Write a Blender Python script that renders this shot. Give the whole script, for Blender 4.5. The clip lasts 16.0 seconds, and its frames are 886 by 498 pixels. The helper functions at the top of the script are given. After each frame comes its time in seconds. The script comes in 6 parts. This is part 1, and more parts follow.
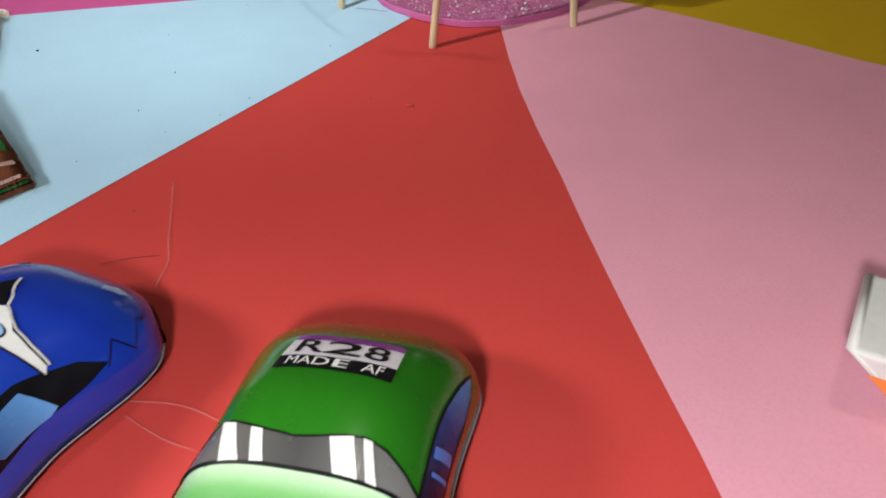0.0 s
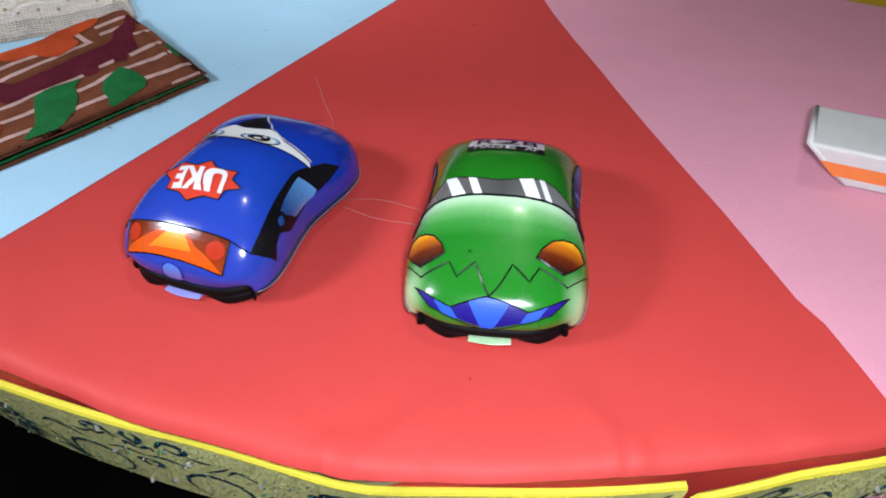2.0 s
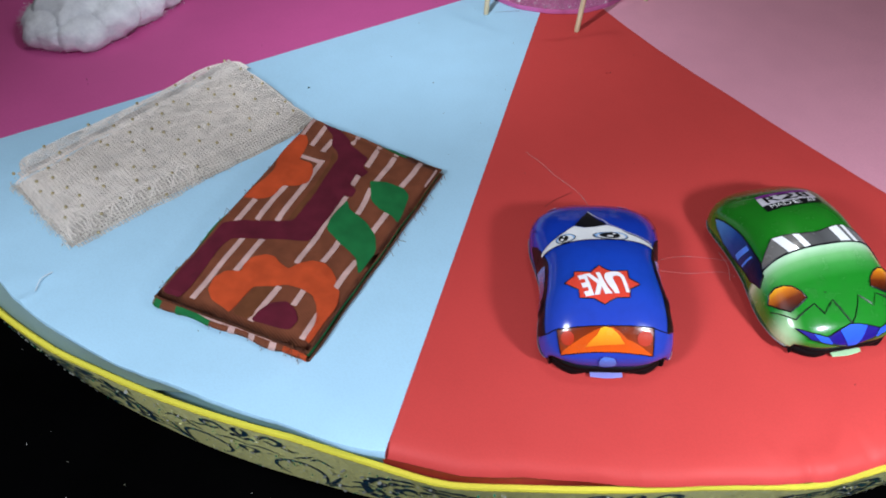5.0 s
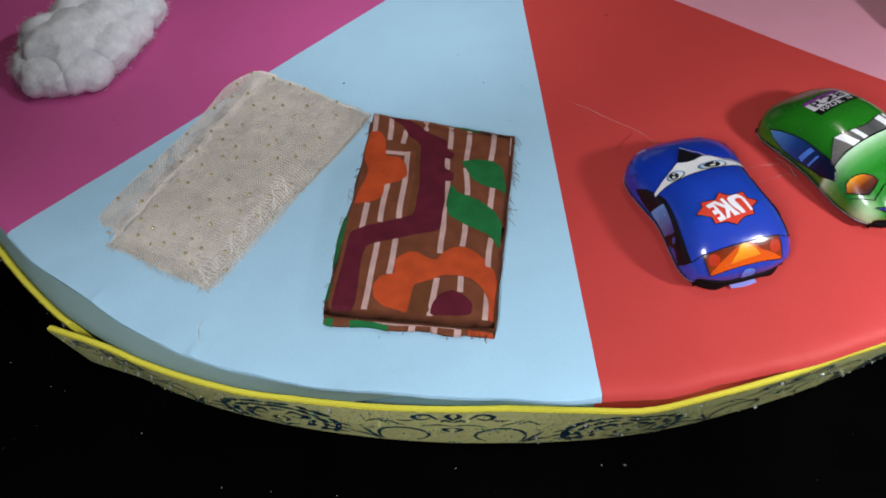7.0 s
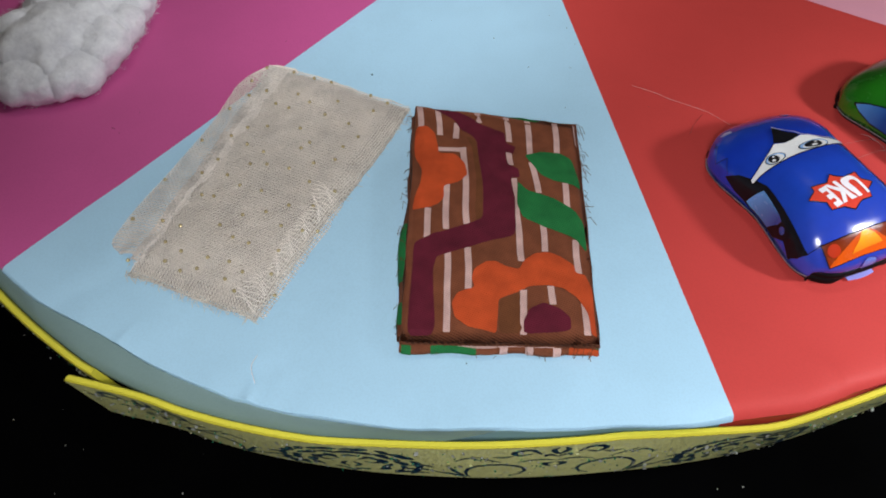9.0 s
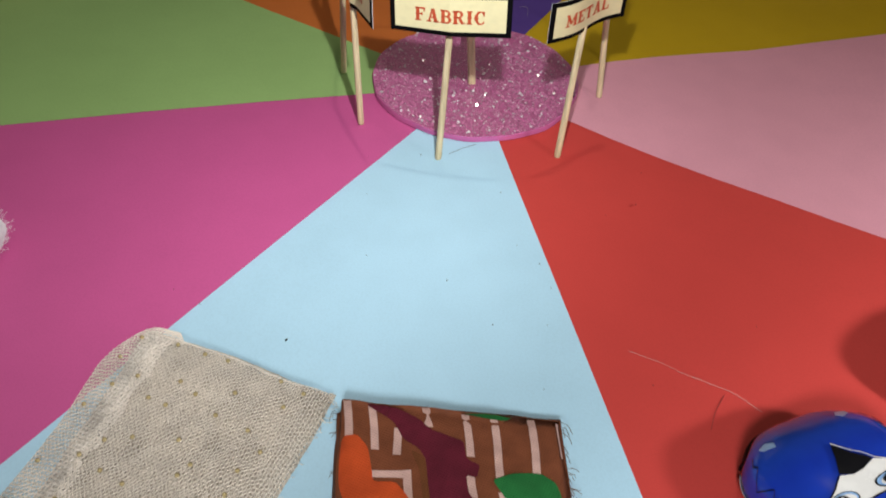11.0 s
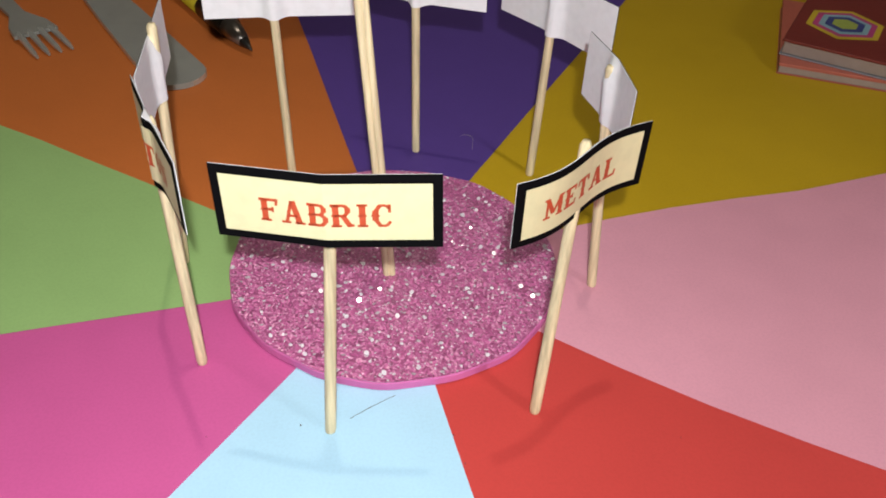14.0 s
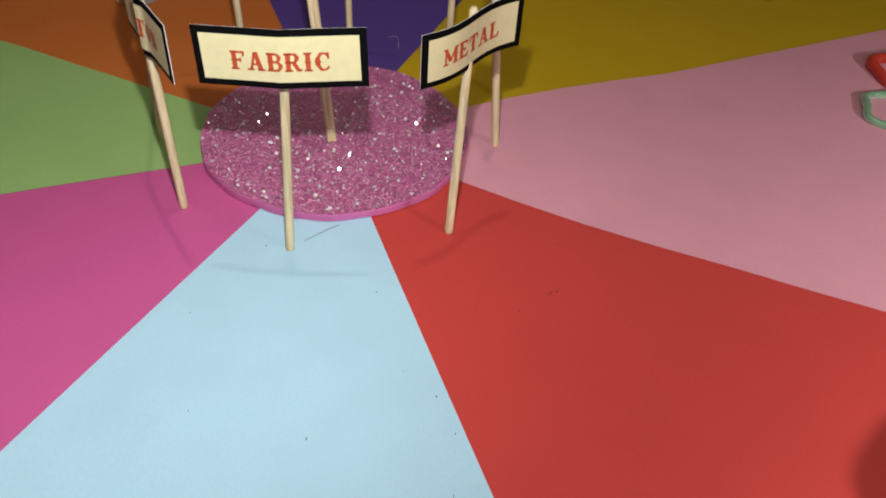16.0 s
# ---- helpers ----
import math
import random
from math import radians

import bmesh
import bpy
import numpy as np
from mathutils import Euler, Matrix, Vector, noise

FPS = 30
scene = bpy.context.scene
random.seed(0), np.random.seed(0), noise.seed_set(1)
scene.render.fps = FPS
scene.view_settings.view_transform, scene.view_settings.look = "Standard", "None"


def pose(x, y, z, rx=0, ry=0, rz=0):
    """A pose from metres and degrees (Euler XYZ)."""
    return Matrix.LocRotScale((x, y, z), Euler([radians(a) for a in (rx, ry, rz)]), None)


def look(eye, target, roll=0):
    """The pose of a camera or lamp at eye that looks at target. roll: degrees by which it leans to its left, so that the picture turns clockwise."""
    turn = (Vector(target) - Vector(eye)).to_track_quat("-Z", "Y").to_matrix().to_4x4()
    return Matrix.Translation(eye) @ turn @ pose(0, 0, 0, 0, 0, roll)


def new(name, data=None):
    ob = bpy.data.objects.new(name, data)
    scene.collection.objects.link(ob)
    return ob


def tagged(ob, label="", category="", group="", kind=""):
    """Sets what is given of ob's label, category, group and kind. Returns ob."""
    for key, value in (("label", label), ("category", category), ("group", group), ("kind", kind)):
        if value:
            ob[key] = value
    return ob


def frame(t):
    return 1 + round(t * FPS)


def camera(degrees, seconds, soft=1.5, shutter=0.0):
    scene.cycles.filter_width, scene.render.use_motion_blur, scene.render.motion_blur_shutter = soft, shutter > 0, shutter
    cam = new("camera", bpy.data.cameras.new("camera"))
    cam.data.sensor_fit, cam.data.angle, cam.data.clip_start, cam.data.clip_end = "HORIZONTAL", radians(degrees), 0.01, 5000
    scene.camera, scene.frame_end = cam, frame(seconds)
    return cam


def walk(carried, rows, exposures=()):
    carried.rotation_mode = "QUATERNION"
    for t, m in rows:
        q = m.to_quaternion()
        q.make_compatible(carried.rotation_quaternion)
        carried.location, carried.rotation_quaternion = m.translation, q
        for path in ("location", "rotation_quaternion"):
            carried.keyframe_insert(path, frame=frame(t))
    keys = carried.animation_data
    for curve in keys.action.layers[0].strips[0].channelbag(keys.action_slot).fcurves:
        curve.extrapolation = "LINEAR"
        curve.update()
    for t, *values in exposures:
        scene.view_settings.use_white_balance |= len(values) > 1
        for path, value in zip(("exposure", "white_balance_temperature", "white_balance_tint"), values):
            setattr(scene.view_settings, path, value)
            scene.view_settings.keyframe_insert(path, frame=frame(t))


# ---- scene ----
from mathutils.geometry import delaunay_2d_cdt

cam = camera(55.1, 16.0, soft=1.8, shutter=0.2)
ROWS = [
    (0.0, 0.2740, -0.1596, 0.1284, 63.94, -39.75, -3.43),
    (0.5, 0.2913, -0.1897, 0.1391, 61.94, -40.01, -2.65),
    (1.0, 0.3046, -0.2158, 0.1409, 59.80, -40.16, -1.73),
    (1.5, 0.3185, -0.2319, 0.1402, 58.32, -40.13, -1.03),
    (2.0, 0.3280, -0.2521, 0.1506, 56.87, -40.33, -0.72),
    (2.5, 0.3328, -0.2767, 0.1654, 55.09, -40.82, -0.57),
    (3.0, 0.3304, -0.3017, 0.1774, 51.52, -41.91, -0.11),
    (3.5, 0.3102, -0.3336, 0.1900, 44.98, -43.38, 1.52),
    (4.0, 0.2761, -0.3522, 0.2010, 41.03, -44.37, 2.06),
    (4.5, 0.2412, -0.3652, 0.2066, 39.83, -45.10, 0.33),
    (4.7, 0.2312, -0.3714, 0.2129, 39.18, -44.93, 0.07),
    (6.8, 0.1265, -0.4357, 0.2549, 21.43, -49.83, -1.34),
    (7.0, 0.1200, -0.4398, 0.2513, 20.24, -49.77, -0.88),
    (7.5, 0.0996, -0.4437, 0.2523, 17.94, -49.89, -0.48),
    (8.0, 0.0805, -0.4440, 0.2448, 15.88, -49.96, 0.36),
    (8.2, 0.0749, -0.4432, 0.2409, 15.48, -50.00, 0.55),
    (10.3, 0.0579, -0.3527, 0.2009, 10.08, -47.74, 2.11),
    (10.5, 0.0539, -0.3385, 0.2022, 9.82, -46.51, 2.82),
    (11.0, 0.0442, -0.3204, 0.2032, 9.66, -43.40, 2.93),
    (11.5, 0.0404, -0.3029, 0.2030, 9.75, -41.48, 2.96),
    (12.0, 0.0350, -0.2843, 0.1912, 9.47, -40.72, 2.67),
    (12.5, 0.0360, -0.2478, 0.1717, 9.74, -39.83, 2.34),
    (13.0, 0.0298, -0.2232, 0.1613, 9.66, -38.93, 2.12),
    (13.5, 0.0337, -0.1954, 0.1557, 7.80, -39.11, 2.43),
    (14.0, 0.0322, -0.1781, 0.1535, 6.06, -38.98, 2.56),
    (14.5, 0.0439, -0.1728, 0.1493, 3.58, -39.51, 2.97),
    (15.0, 0.0428, -0.1890, 0.1537, 2.14, -39.98, 3.17),
    (15.5, 0.0424, -0.2068, 0.1589, 1.43, -40.69, 3.57),
    (16.0, 0.0440, -0.2402, 0.1663, 1.19, -41.66, 3.63),
]


def aim(x, y, z, yaw, pitch, roll):
    a, b = radians(yaw), radians(pitch)
    way = Vector((-math.sin(a) * math.cos(b), math.cos(a) * math.cos(b), math.sin(b)))
    return look((x, y, z), Vector((x, y, z)) + way, roll)


EXPOSURES = [
    (0.0, 0.40, 6900, 10), (1.0, 0.20, 6533, 10), (1.5, 0.18, 6350, 10), (2.5, 0.37, 5850, 10), (3.5, 0.40, 5850, 10), (4.7, 0.24, 5850, 10), (6.8, 0.03, 6250, 10),
    (8.2, 0.07, 6300, 10), (10.3, 0.33, 6750, 9), (12.0, 0.57, 7000, 8), (13.5, 0.72, 6950, 9), (14.5, 0.85, 6600, 9), (15.2, 0.60, 6600, 9), (16.0, 0.38, 7100, 9),
]
walk(cam, [(row[0], aim(*row[1:])) for row in ROWS], EXPOSURES)

# One unit of the plan is the radius of the glitter disc.
U = 0.045
TABLE_Z = -0.95

# ---- light: stand-ins for the torch of the phone over the board, and the room's ceiling bulb ----
world = bpy.data.worlds.new("world")
scene.world = world
world.use_nodes = True
world.node_tree.nodes["Background"].inputs["Color"].default_value = (0.8, 0.85, 1.0, 1)
world.node_tree.nodes["Background"].inputs["Strength"].default_value = 0.0


def bulb(name, place, watts, radius, colour):
    data = bpy.data.lights.new(name, "POINT")
    data.energy, data.shadow_soft_size, data.color = watts, radius, colour
    ob = new(name, data)
    ob.location = place
    return ob


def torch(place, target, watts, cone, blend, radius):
    """A fixed lamp standing in for the small bright torch on the back of the phone: a wide soft beam."""
    data = bpy.data.lights.new("torch_stand_in", "SPOT")
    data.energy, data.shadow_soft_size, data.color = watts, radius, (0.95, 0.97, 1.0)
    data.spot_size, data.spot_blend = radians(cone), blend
    ob = new("torch_stand_in", data)
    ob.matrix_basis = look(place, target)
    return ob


# fixed stand-ins for the phone's moving torch: over the cars, fabrics and signs
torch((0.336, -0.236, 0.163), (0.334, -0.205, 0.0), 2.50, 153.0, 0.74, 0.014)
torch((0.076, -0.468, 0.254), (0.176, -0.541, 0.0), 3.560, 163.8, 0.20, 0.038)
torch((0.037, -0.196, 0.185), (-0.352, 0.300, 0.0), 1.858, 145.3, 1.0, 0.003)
bulb("ceiling_light", (0.0, 0.20, 1.6), 8.4, 0.012, (1.0, 0.93, 0.82))


# ---- materials ----
def nodes_of(name):
    m = bpy.data.materials.new(name)
    m.use_nodes = True
    return m, m.node_tree.nodes, m.node_tree.links, m.node_tree.nodes["Principled BSDF"]


def texture(n, l, kind, scale, coords="Object", **sets):
    c = n.new("ShaderNodeTexCoord")
    t = n.new("ShaderNodeTex" + kind)
    t.inputs["Scale"].default_value = scale
    for key, value in sets.items():
        t.inputs[key].default_value = value
    l.new(c.outputs[coords], t.inputs["Vector"])
    return t


def ramp(n, l, source, stops):
    r = n.new("ShaderNodeValToRGB")
    while len(r.color_ramp.elements) < len(stops):
        r.color_ramp.elements.new(0.5)
    for e, (at, c) in zip(r.color_ramp.elements, stops):
        e.position, e.color = at, (*c, 1)
    l.new(source, r.inputs["Fac"])
    return r


def mixed(n, l, a, b, fac, mode="MIX"):
    m = n.new("ShaderNodeMix")
    m.data_type, m.blend_type = "RGBA", mode
    for value, k in ((fac, 0), (a, 6), (b, 7)):
        if isinstance(value, (int, float)):
            m.inputs[k].default_value = value
        elif isinstance(value, tuple):
            m.inputs[k].default_value = (*value, 1)
        else:
            l.new(value, m.inputs[k])
    return m.outputs[2]


def bump(n, l, p, height, strength, distance=0.001):
    b = n.new("ShaderNodeBump")
    b.inputs["Strength"].default_value, b.inputs["Distance"].default_value = strength, distance
    l.new(height, b.inputs["Height"])
    l.new(b.outputs["Normal"], p.inputs["Normal"])
    return b


def plain(name, colour, rough=0.5, metal=0.0, vary=0.12, grain=400.0, relief=0.15, coat=0.0, depth=0.0004):
    """A surface of one colour with stains and grain."""
    m, n, l, p = nodes_of(name)
    big, fine = texture(n, l, "Noise", 28.0, Detail=4.0), texture(n, l, "Noise", grain, Detail=3.0)
    dark = tuple(c * (1 - vary) for c in colour)
    light = tuple(min(1.0, c * (1 + vary)) for c in colour)
    tone = ramp(n, l, big.outputs["Fac"], [(0.3, dark), (0.7, light)]).outputs["Color"]
    spots = ramp(n, l, fine.outputs["Fac"], [(0.3, (0.88, 0.88, 0.88)), (0.6, (1, 1, 1))]).outputs["Color"]
    l.new(mixed(n, l, tone, spots, 0.5, "MULTIPLY"), p.inputs["Base Color"])
    p.inputs["Roughness"].default_value, p.inputs["Metallic"].default_value = rough, metal
    p.inputs["Coat Weight"].default_value, p.inputs["Coat Roughness"].default_value = coat, 0.08
    if relief:
        bump(n, l, p, fine.outputs["Fac"], relief, depth)
    return m


def paper(name, colour):
    """Coloured art paper: matt, with soft blotches, fibres and a few scuffs."""
    m, n, l, p = nodes_of(name)
    big, mid = texture(n, l, "Noise", 9.0, Detail=5.0), texture(n, l, "Noise", 70.0, Detail=6.0)
    fine = texture(n, l, "Noise", 1400.0, Detail=2.0)
    dark, light = tuple(c * 0.95 for c in colour), tuple(min(1, c * 1.03 + 0.002) for c in colour)
    tone = ramp(n, l, big.outputs["Fac"], [(0.32, dark), (0.68, light)]).outputs["Color"]
    blot = ramp(n, l, mid.outputs["Fac"], [(0.35, (0.965, 0.965, 0.965)), (0.6, (1, 1, 1))]).outputs["Color"]
    c = mixed(n, l, tone, blot, 0.7, "MULTIPLY")
    fib = ramp(n, l, fine.outputs["Fac"], [(0.3, (0.9, 0.9, 0.9)), (0.6, (1, 1, 1))]).outputs["Color"]
    l.new(mixed(n, l, c, fib, 0.5, "MULTIPLY"), p.inputs["Base Color"])
    p.inputs["Roughness"].default_value = 0.62
    p.inputs["Specular IOR Level"].default_value = 0.3
    bump(n, l, p, mid.outputs["Fac"], 0.12, 0.0006)
    return m


def glitter(name, colour, flake, tilt, spark, tint=(1, 1, 1), depth=0.4):
    """Glitter: coloured flakes that each face their own way, a few coloured bright to stand in for sparkles."""
    m, n, l, p = nodes_of(name)
    v = texture(n, l, "Voronoi", flake)
    s = n.new("ShaderNodeSeparateColor")
    l.new(v.outputs["Color"], s.inputs["Color"])
    pale = tuple(0.75 * c + 0.25 * t for c, t in zip(colour, tint))
    tone = ramp(n, l, s.outputs["Red"], [(0.0, tuple(c * depth for c in colour)), (0.35, tuple(c * (0.5 + depth / 2) for c in colour)), (0.75, colour), (1.0, pale)])
    sparkle_mask = ramp(n, l, s.outputs["Green"], [(1 - spark, (0, 0, 0)), (1 - spark * 0.8, (1, 1, 1))]).outputs["Color"]
    l.new(mixed(n, l, tone.outputs["Color"], tint, sparkle_mask), p.inputs["Base Color"])
    half = n.new("ShaderNodeVectorMath")
    half.operation, half.inputs[1].default_value = "SUBTRACT", (0.5, 0.5, 0.5)
    l.new(v.outputs["Color"], half.inputs[0])
    big = n.new("ShaderNodeVectorMath")
    big.operation = "SCALE"
    big.inputs["Scale"].default_value = tilt
    l.new(half.outputs[0], big.inputs[0])
    g = n.new("ShaderNodeNewGeometry")
    add = n.new("ShaderNodeVectorMath")
    l.new(g.outputs["Normal"], add.inputs[0])
    l.new(big.outputs[0], add.inputs[1])
    unit = n.new("ShaderNodeVectorMath")
    unit.operation = "NORMALIZE"
    l.new(add.outputs[0], unit.inputs[0])
    l.new(unit.outputs[0], p.inputs["Normal"])
    p.inputs["Roughness"].default_value = 0.28
    p.inputs["Specular IOR Level"].default_value = 0.9
    return m


def wood(name, colour, rough=0.6):
    m, n, l, p = nodes_of(name)
    c = n.new("ShaderNodeTexCoord")
    k = n.new("ShaderNodeMapping")
    k.inputs["Scale"].default_value = (900, 900, 40)
    l.new(c.outputs["Object"], k.inputs["Vector"])
    t = n.new("ShaderNodeTexNoise")
    t.inputs["Scale"].default_value = 1.0
    t.inputs["Detail"].default_value = 4.0
    l.new(k.outputs["Vector"], t.inputs["Vector"])
    tone = ramp(n, l, t.outputs["Fac"], [(0.3, tuple(v * 0.62 for v in colour)), (0.65, colour)])
    l.new(tone.outputs["Color"], p.inputs["Base Color"])
    p.inputs["Roughness"].default_value = rough
    bump(n, l, p, t.outputs["Fac"], 0.3, 0.0003)
    return m


def net(name, colour, cover):
    """Fine woven net: threads in two directions, holes between them."""
    m, n, l, p = nodes_of(name)
    c = n.new("ShaderNodeTexCoord")
    waves = []
    for turn, scale in ((0.2, 2000.0), (1.75, 1500.0)):
        k = n.new("ShaderNodeMapping")
        k.inputs["Rotation"].default_value = (0, 0, turn)
        l.new(c.outputs["Object"], k.inputs["Vector"])
        w = n.new("ShaderNodeTexWave")
        w.inputs["Scale"].default_value = scale / 6.28
        w.inputs["Distortion"].default_value = 3.0
        w.inputs["Detail"].default_value = 2.0
        w.inputs["Detail Scale"].default_value = 0.25
        l.new(k.outputs["Vector"], w.inputs["Vector"])
        waves.append(w.outputs["Fac"])
    top = n.new("ShaderNodeMath")
    top.operation = "MAXIMUM"
    l.new(waves[0], top.inputs[0])
    l.new(waves[1], top.inputs[1])
    cut = ramp(n, l, top.outputs[0], [(1 - cover - 0.12, (0, 0, 0)), (1 - cover + 0.12, (1, 1, 1))])
    l.new(cut.outputs["Color"], p.inputs["Alpha"])
    blot, speck = texture(n, l, "Noise", 120.0, Detail=5.0), texture(n, l, "Noise", 1200.0, Detail=2.0)
    tone = ramp(n, l, blot.outputs["Fac"], [(0.3, tuple(v * 0.66 for v in colour)), (0.62, colour)])
    dots = ramp(n, l, speck.outputs["Fac"], [(0.36, (0.62, 0.60, 0.55)), (0.56, (1, 1, 1))])
    l.new(mixed(n, l, tone.outputs["Color"], dots.outputs["Color"], 0.8, "MULTIPLY"), p.inputs["Base Color"])
    p.inputs["Roughness"].default_value = 0.6
    bump(n, l, p, mixed(n, l, top.outputs[0], speck.outputs["Fac"], 0.6), 0.9, 0.0008)
    return m


def cloth(name, colour):
    m, n, l, p = nodes_of(name)
    c = n.new("ShaderNodeTexCoord")
    waves = []
    for turn in (0.2, 1.77):
        k = n.new("ShaderNodeMapping")
        k.inputs["Rotation"].default_value = (0, 0, turn)
        l.new(c.outputs["Object"], k.inputs["Vector"])
        w = n.new("ShaderNodeTexWave")
        w.inputs["Scale"].default_value = 420.0
        w.inputs["Distortion"].default_value = 1.5
        l.new(k.outputs["Vector"], w.inputs["Vector"])
        waves.append(w.outputs["Fac"])
    weave = mixed(n, l, waves[0], waves[1], 0.5)
    blot = texture(n, l, "Noise", 160.0, Detail=6.0)
    tone = ramp(n, l, blot.outputs["Fac"], [(0.3, tuple(v * 0.76 for v in colour)), (0.68, tuple(v * 1.06 for v in colour))]).outputs["Color"]
    l.new(mixed(n, l, tone, weave, 0.16, "MULTIPLY"), p.inputs["Base Color"])
    p.inputs["Roughness"].default_value = 0.85
    p.inputs["Specular IOR Level"].default_value = 0.2
    crumple = texture(n, l, "Noise", 90.0, Detail=5.0, Distortion=1.2)
    bump(n, l, p, mixed(n, l, weave, crumple.outputs["Fac"], 0.8), 0.7, 0.0009)
    return m


def enamel(name, stops, axis=0, span=(0.0, 1.0), rough=0.16, corners=None, coat=0.4, gloss=0.5):
    """Printed tin: a colour that runs along the toy, under clear lacquer."""
    m, n, l, p = nodes_of(name)
    c = n.new("ShaderNodeTexCoord")
    s = n.new("ShaderNodeSeparateXYZ")
    l.new(c.outputs["Object"], s.inputs[0])
    r = n.new("ShaderNodeMapRange")
    r.inputs["From Min"].default_value, r.inputs["From Max"].default_value = span[0] * U, span[1] * U
    l.new(s.outputs[axis], r.inputs["Value"])
    tone = ramp(n, l, r.outputs["Result"], stops).outputs["Color"]
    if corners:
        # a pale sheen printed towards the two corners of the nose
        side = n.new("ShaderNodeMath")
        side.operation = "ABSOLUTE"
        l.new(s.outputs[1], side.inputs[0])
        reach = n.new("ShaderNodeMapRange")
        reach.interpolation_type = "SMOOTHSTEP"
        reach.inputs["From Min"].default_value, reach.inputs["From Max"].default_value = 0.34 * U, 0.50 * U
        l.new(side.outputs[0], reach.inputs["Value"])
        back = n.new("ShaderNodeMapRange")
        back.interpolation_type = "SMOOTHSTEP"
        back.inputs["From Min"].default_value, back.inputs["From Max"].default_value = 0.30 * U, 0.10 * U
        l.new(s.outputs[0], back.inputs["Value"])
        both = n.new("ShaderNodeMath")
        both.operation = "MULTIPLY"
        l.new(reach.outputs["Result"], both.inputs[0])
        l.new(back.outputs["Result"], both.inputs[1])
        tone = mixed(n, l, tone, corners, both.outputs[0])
    dust = texture(n, l, "Noise", 260.0, Detail=6.0)
    wear = ramp(n, l, dust.outputs["Fac"], [(0.3, (0.86, 0.86, 0.86)), (0.6, (1, 1, 1))]).outputs["Color"]
    l.new(mixed(n, l, tone, wear, 0.6, "MULTIPLY"), p.inputs["Base Color"])
    rr = ramp(n, l, dust.outputs["Fac"], [(0.3, (rough * 1.9,) * 3), (0.65, (rough,) * 3)])
    l.new(rr.outputs["Color"], p.inputs["Roughness"])
    p.inputs["Coat Weight"].default_value, p.inputs["Coat Roughness"].default_value = coat, 0.06
    p.inputs["Specular IOR Level"].default_value = gloss
    return m


def clear_plastic(name, colour, rough=0.25):
    m, n, l, p = nodes_of(name)
    t = texture(n, l, "Noise", 90.0, Detail=4.0)
    l.new(ramp(n, l, t.outputs["Fac"], [(0.3, tuple(c * 0.85 for c in colour)), (0.7, colour)]).outputs["Color"], p.inputs["Base Color"])
    p.inputs["Transmission Weight"].default_value = 0.45
    p.inputs["Roughness"].default_value = rough
    p.inputs["IOR"].default_value = 1.45
    return m


PAPERS = {
    "red": paper("red_paper", (0.54, 0.050, 0.044)),
    "pink": paper("pink_paper", (0.71, 0.32, 0.41)),
    "yellow": paper("yellow_paper", (0.50, 0.32, 0.008)),
    "purple": paper("purple_paper", (0.085, 0.042, 0.24)),
    "orange": paper("orange_paper", (0.53, 0.142, 0.029)),
    "green": paper("green_paper", (0.285, 0.455, 0.165)),
    "magenta": paper("magenta_paper", (0.56, 0.092, 0.285)),
    "blue": paper("light_blue_paper", (0.42, 0.66, 0.83)),
}
CARD_GREY = plain("grey_board", (0.42, 0.40, 0.36), 0.8)
PINK_GLITTER = glitter("pink_glitter", (0.56, 0.125, 0.32), 2300.0, 0.75, 0.016, (1.0, 0.95, 1.0), 0.5)
PINK_FOAM = plain("pink_foam", (0.55, 0.13, 0.34), 0.8)
YELLOW_FOAM = plain("yellow_foam", (0.68, 0.60, 0.045), 0.75, vary=0.06, grain=900.0)
GOLD_GLITTER = glitter("gold_glitter", (0.95, 0.92, 0.36), 2600.0, 0.25, 0.04, (0.95, 1.0, 0.75), 0.9)
NAVY_GLITTER = glitter("navy_glitter_print", (0.012, 0.035, 0.09), 1500.0, 0.3, 0.05, (0.15, 0.6, 0.5), 0.6)
BAMBOO = wood("bamboo", (0.76, 0.63, 0.39))
CREAM = plain("cream_print", (0.70, 0.64, 0.38), 0.6, vary=0.05)
WHITE_PAPER = plain("white_paper", (0.80, 0.80, 0.82), 0.65, vary=0.04)
BLACK_INK = plain("black_ink", (0.003, 0.003, 0.0035), 0.8, relief=0)
BLACK_INK.node_tree.nodes["Principled BSDF"].inputs["Specular IOR Level"].default_value = 0.05
RED_INK = plain("red_ink", (0.52, 0.070, 0.022), 0.55)
BLACK_PLASTIC = plain("black_plastic", (0.008, 0.008, 0.009), 0.35)
TABLE_BLACK = plain("black_tabletop", (0.0006, 0.0006, 0.0007), 0.8, vary=0.4, relief=0.05)
TABLE_BLACK.node_tree.nodes["Principled BSDF"].inputs["Specular IOR Level"].default_value = 0.01
SPECK = plain("speck", (0.6, 0.6, 0.55), 0.2, 0.6)


# ---- helpers for meshes ----
def mesh(name, verts, faces, mats, smooth=False, picks=None):
    """A mesh from places in plan units."""
    me = bpy.data.meshes.new(name)
    me.from_pydata([(x * U, y * U, z * U) for x, y, z in verts], [], faces)
    for m in mats if isinstance(mats, (list, tuple)) else [mats]:
        me.materials.append(m)
    if picks:
        me.polygons.foreach_set("material_index", picks)
    if smooth:
        me.polygons.foreach_set("use_smooth", [True] * len(me.polygons))
    me.update()
    return me


def part(name, verts, faces, mats, parent=None, label="", smooth=False, picks=None):
    ob = new(name, mesh(name, verts, faces, mats, smooth, picks))
    if parent is not None:
        ob.parent = parent
    return tagged(ob, label)


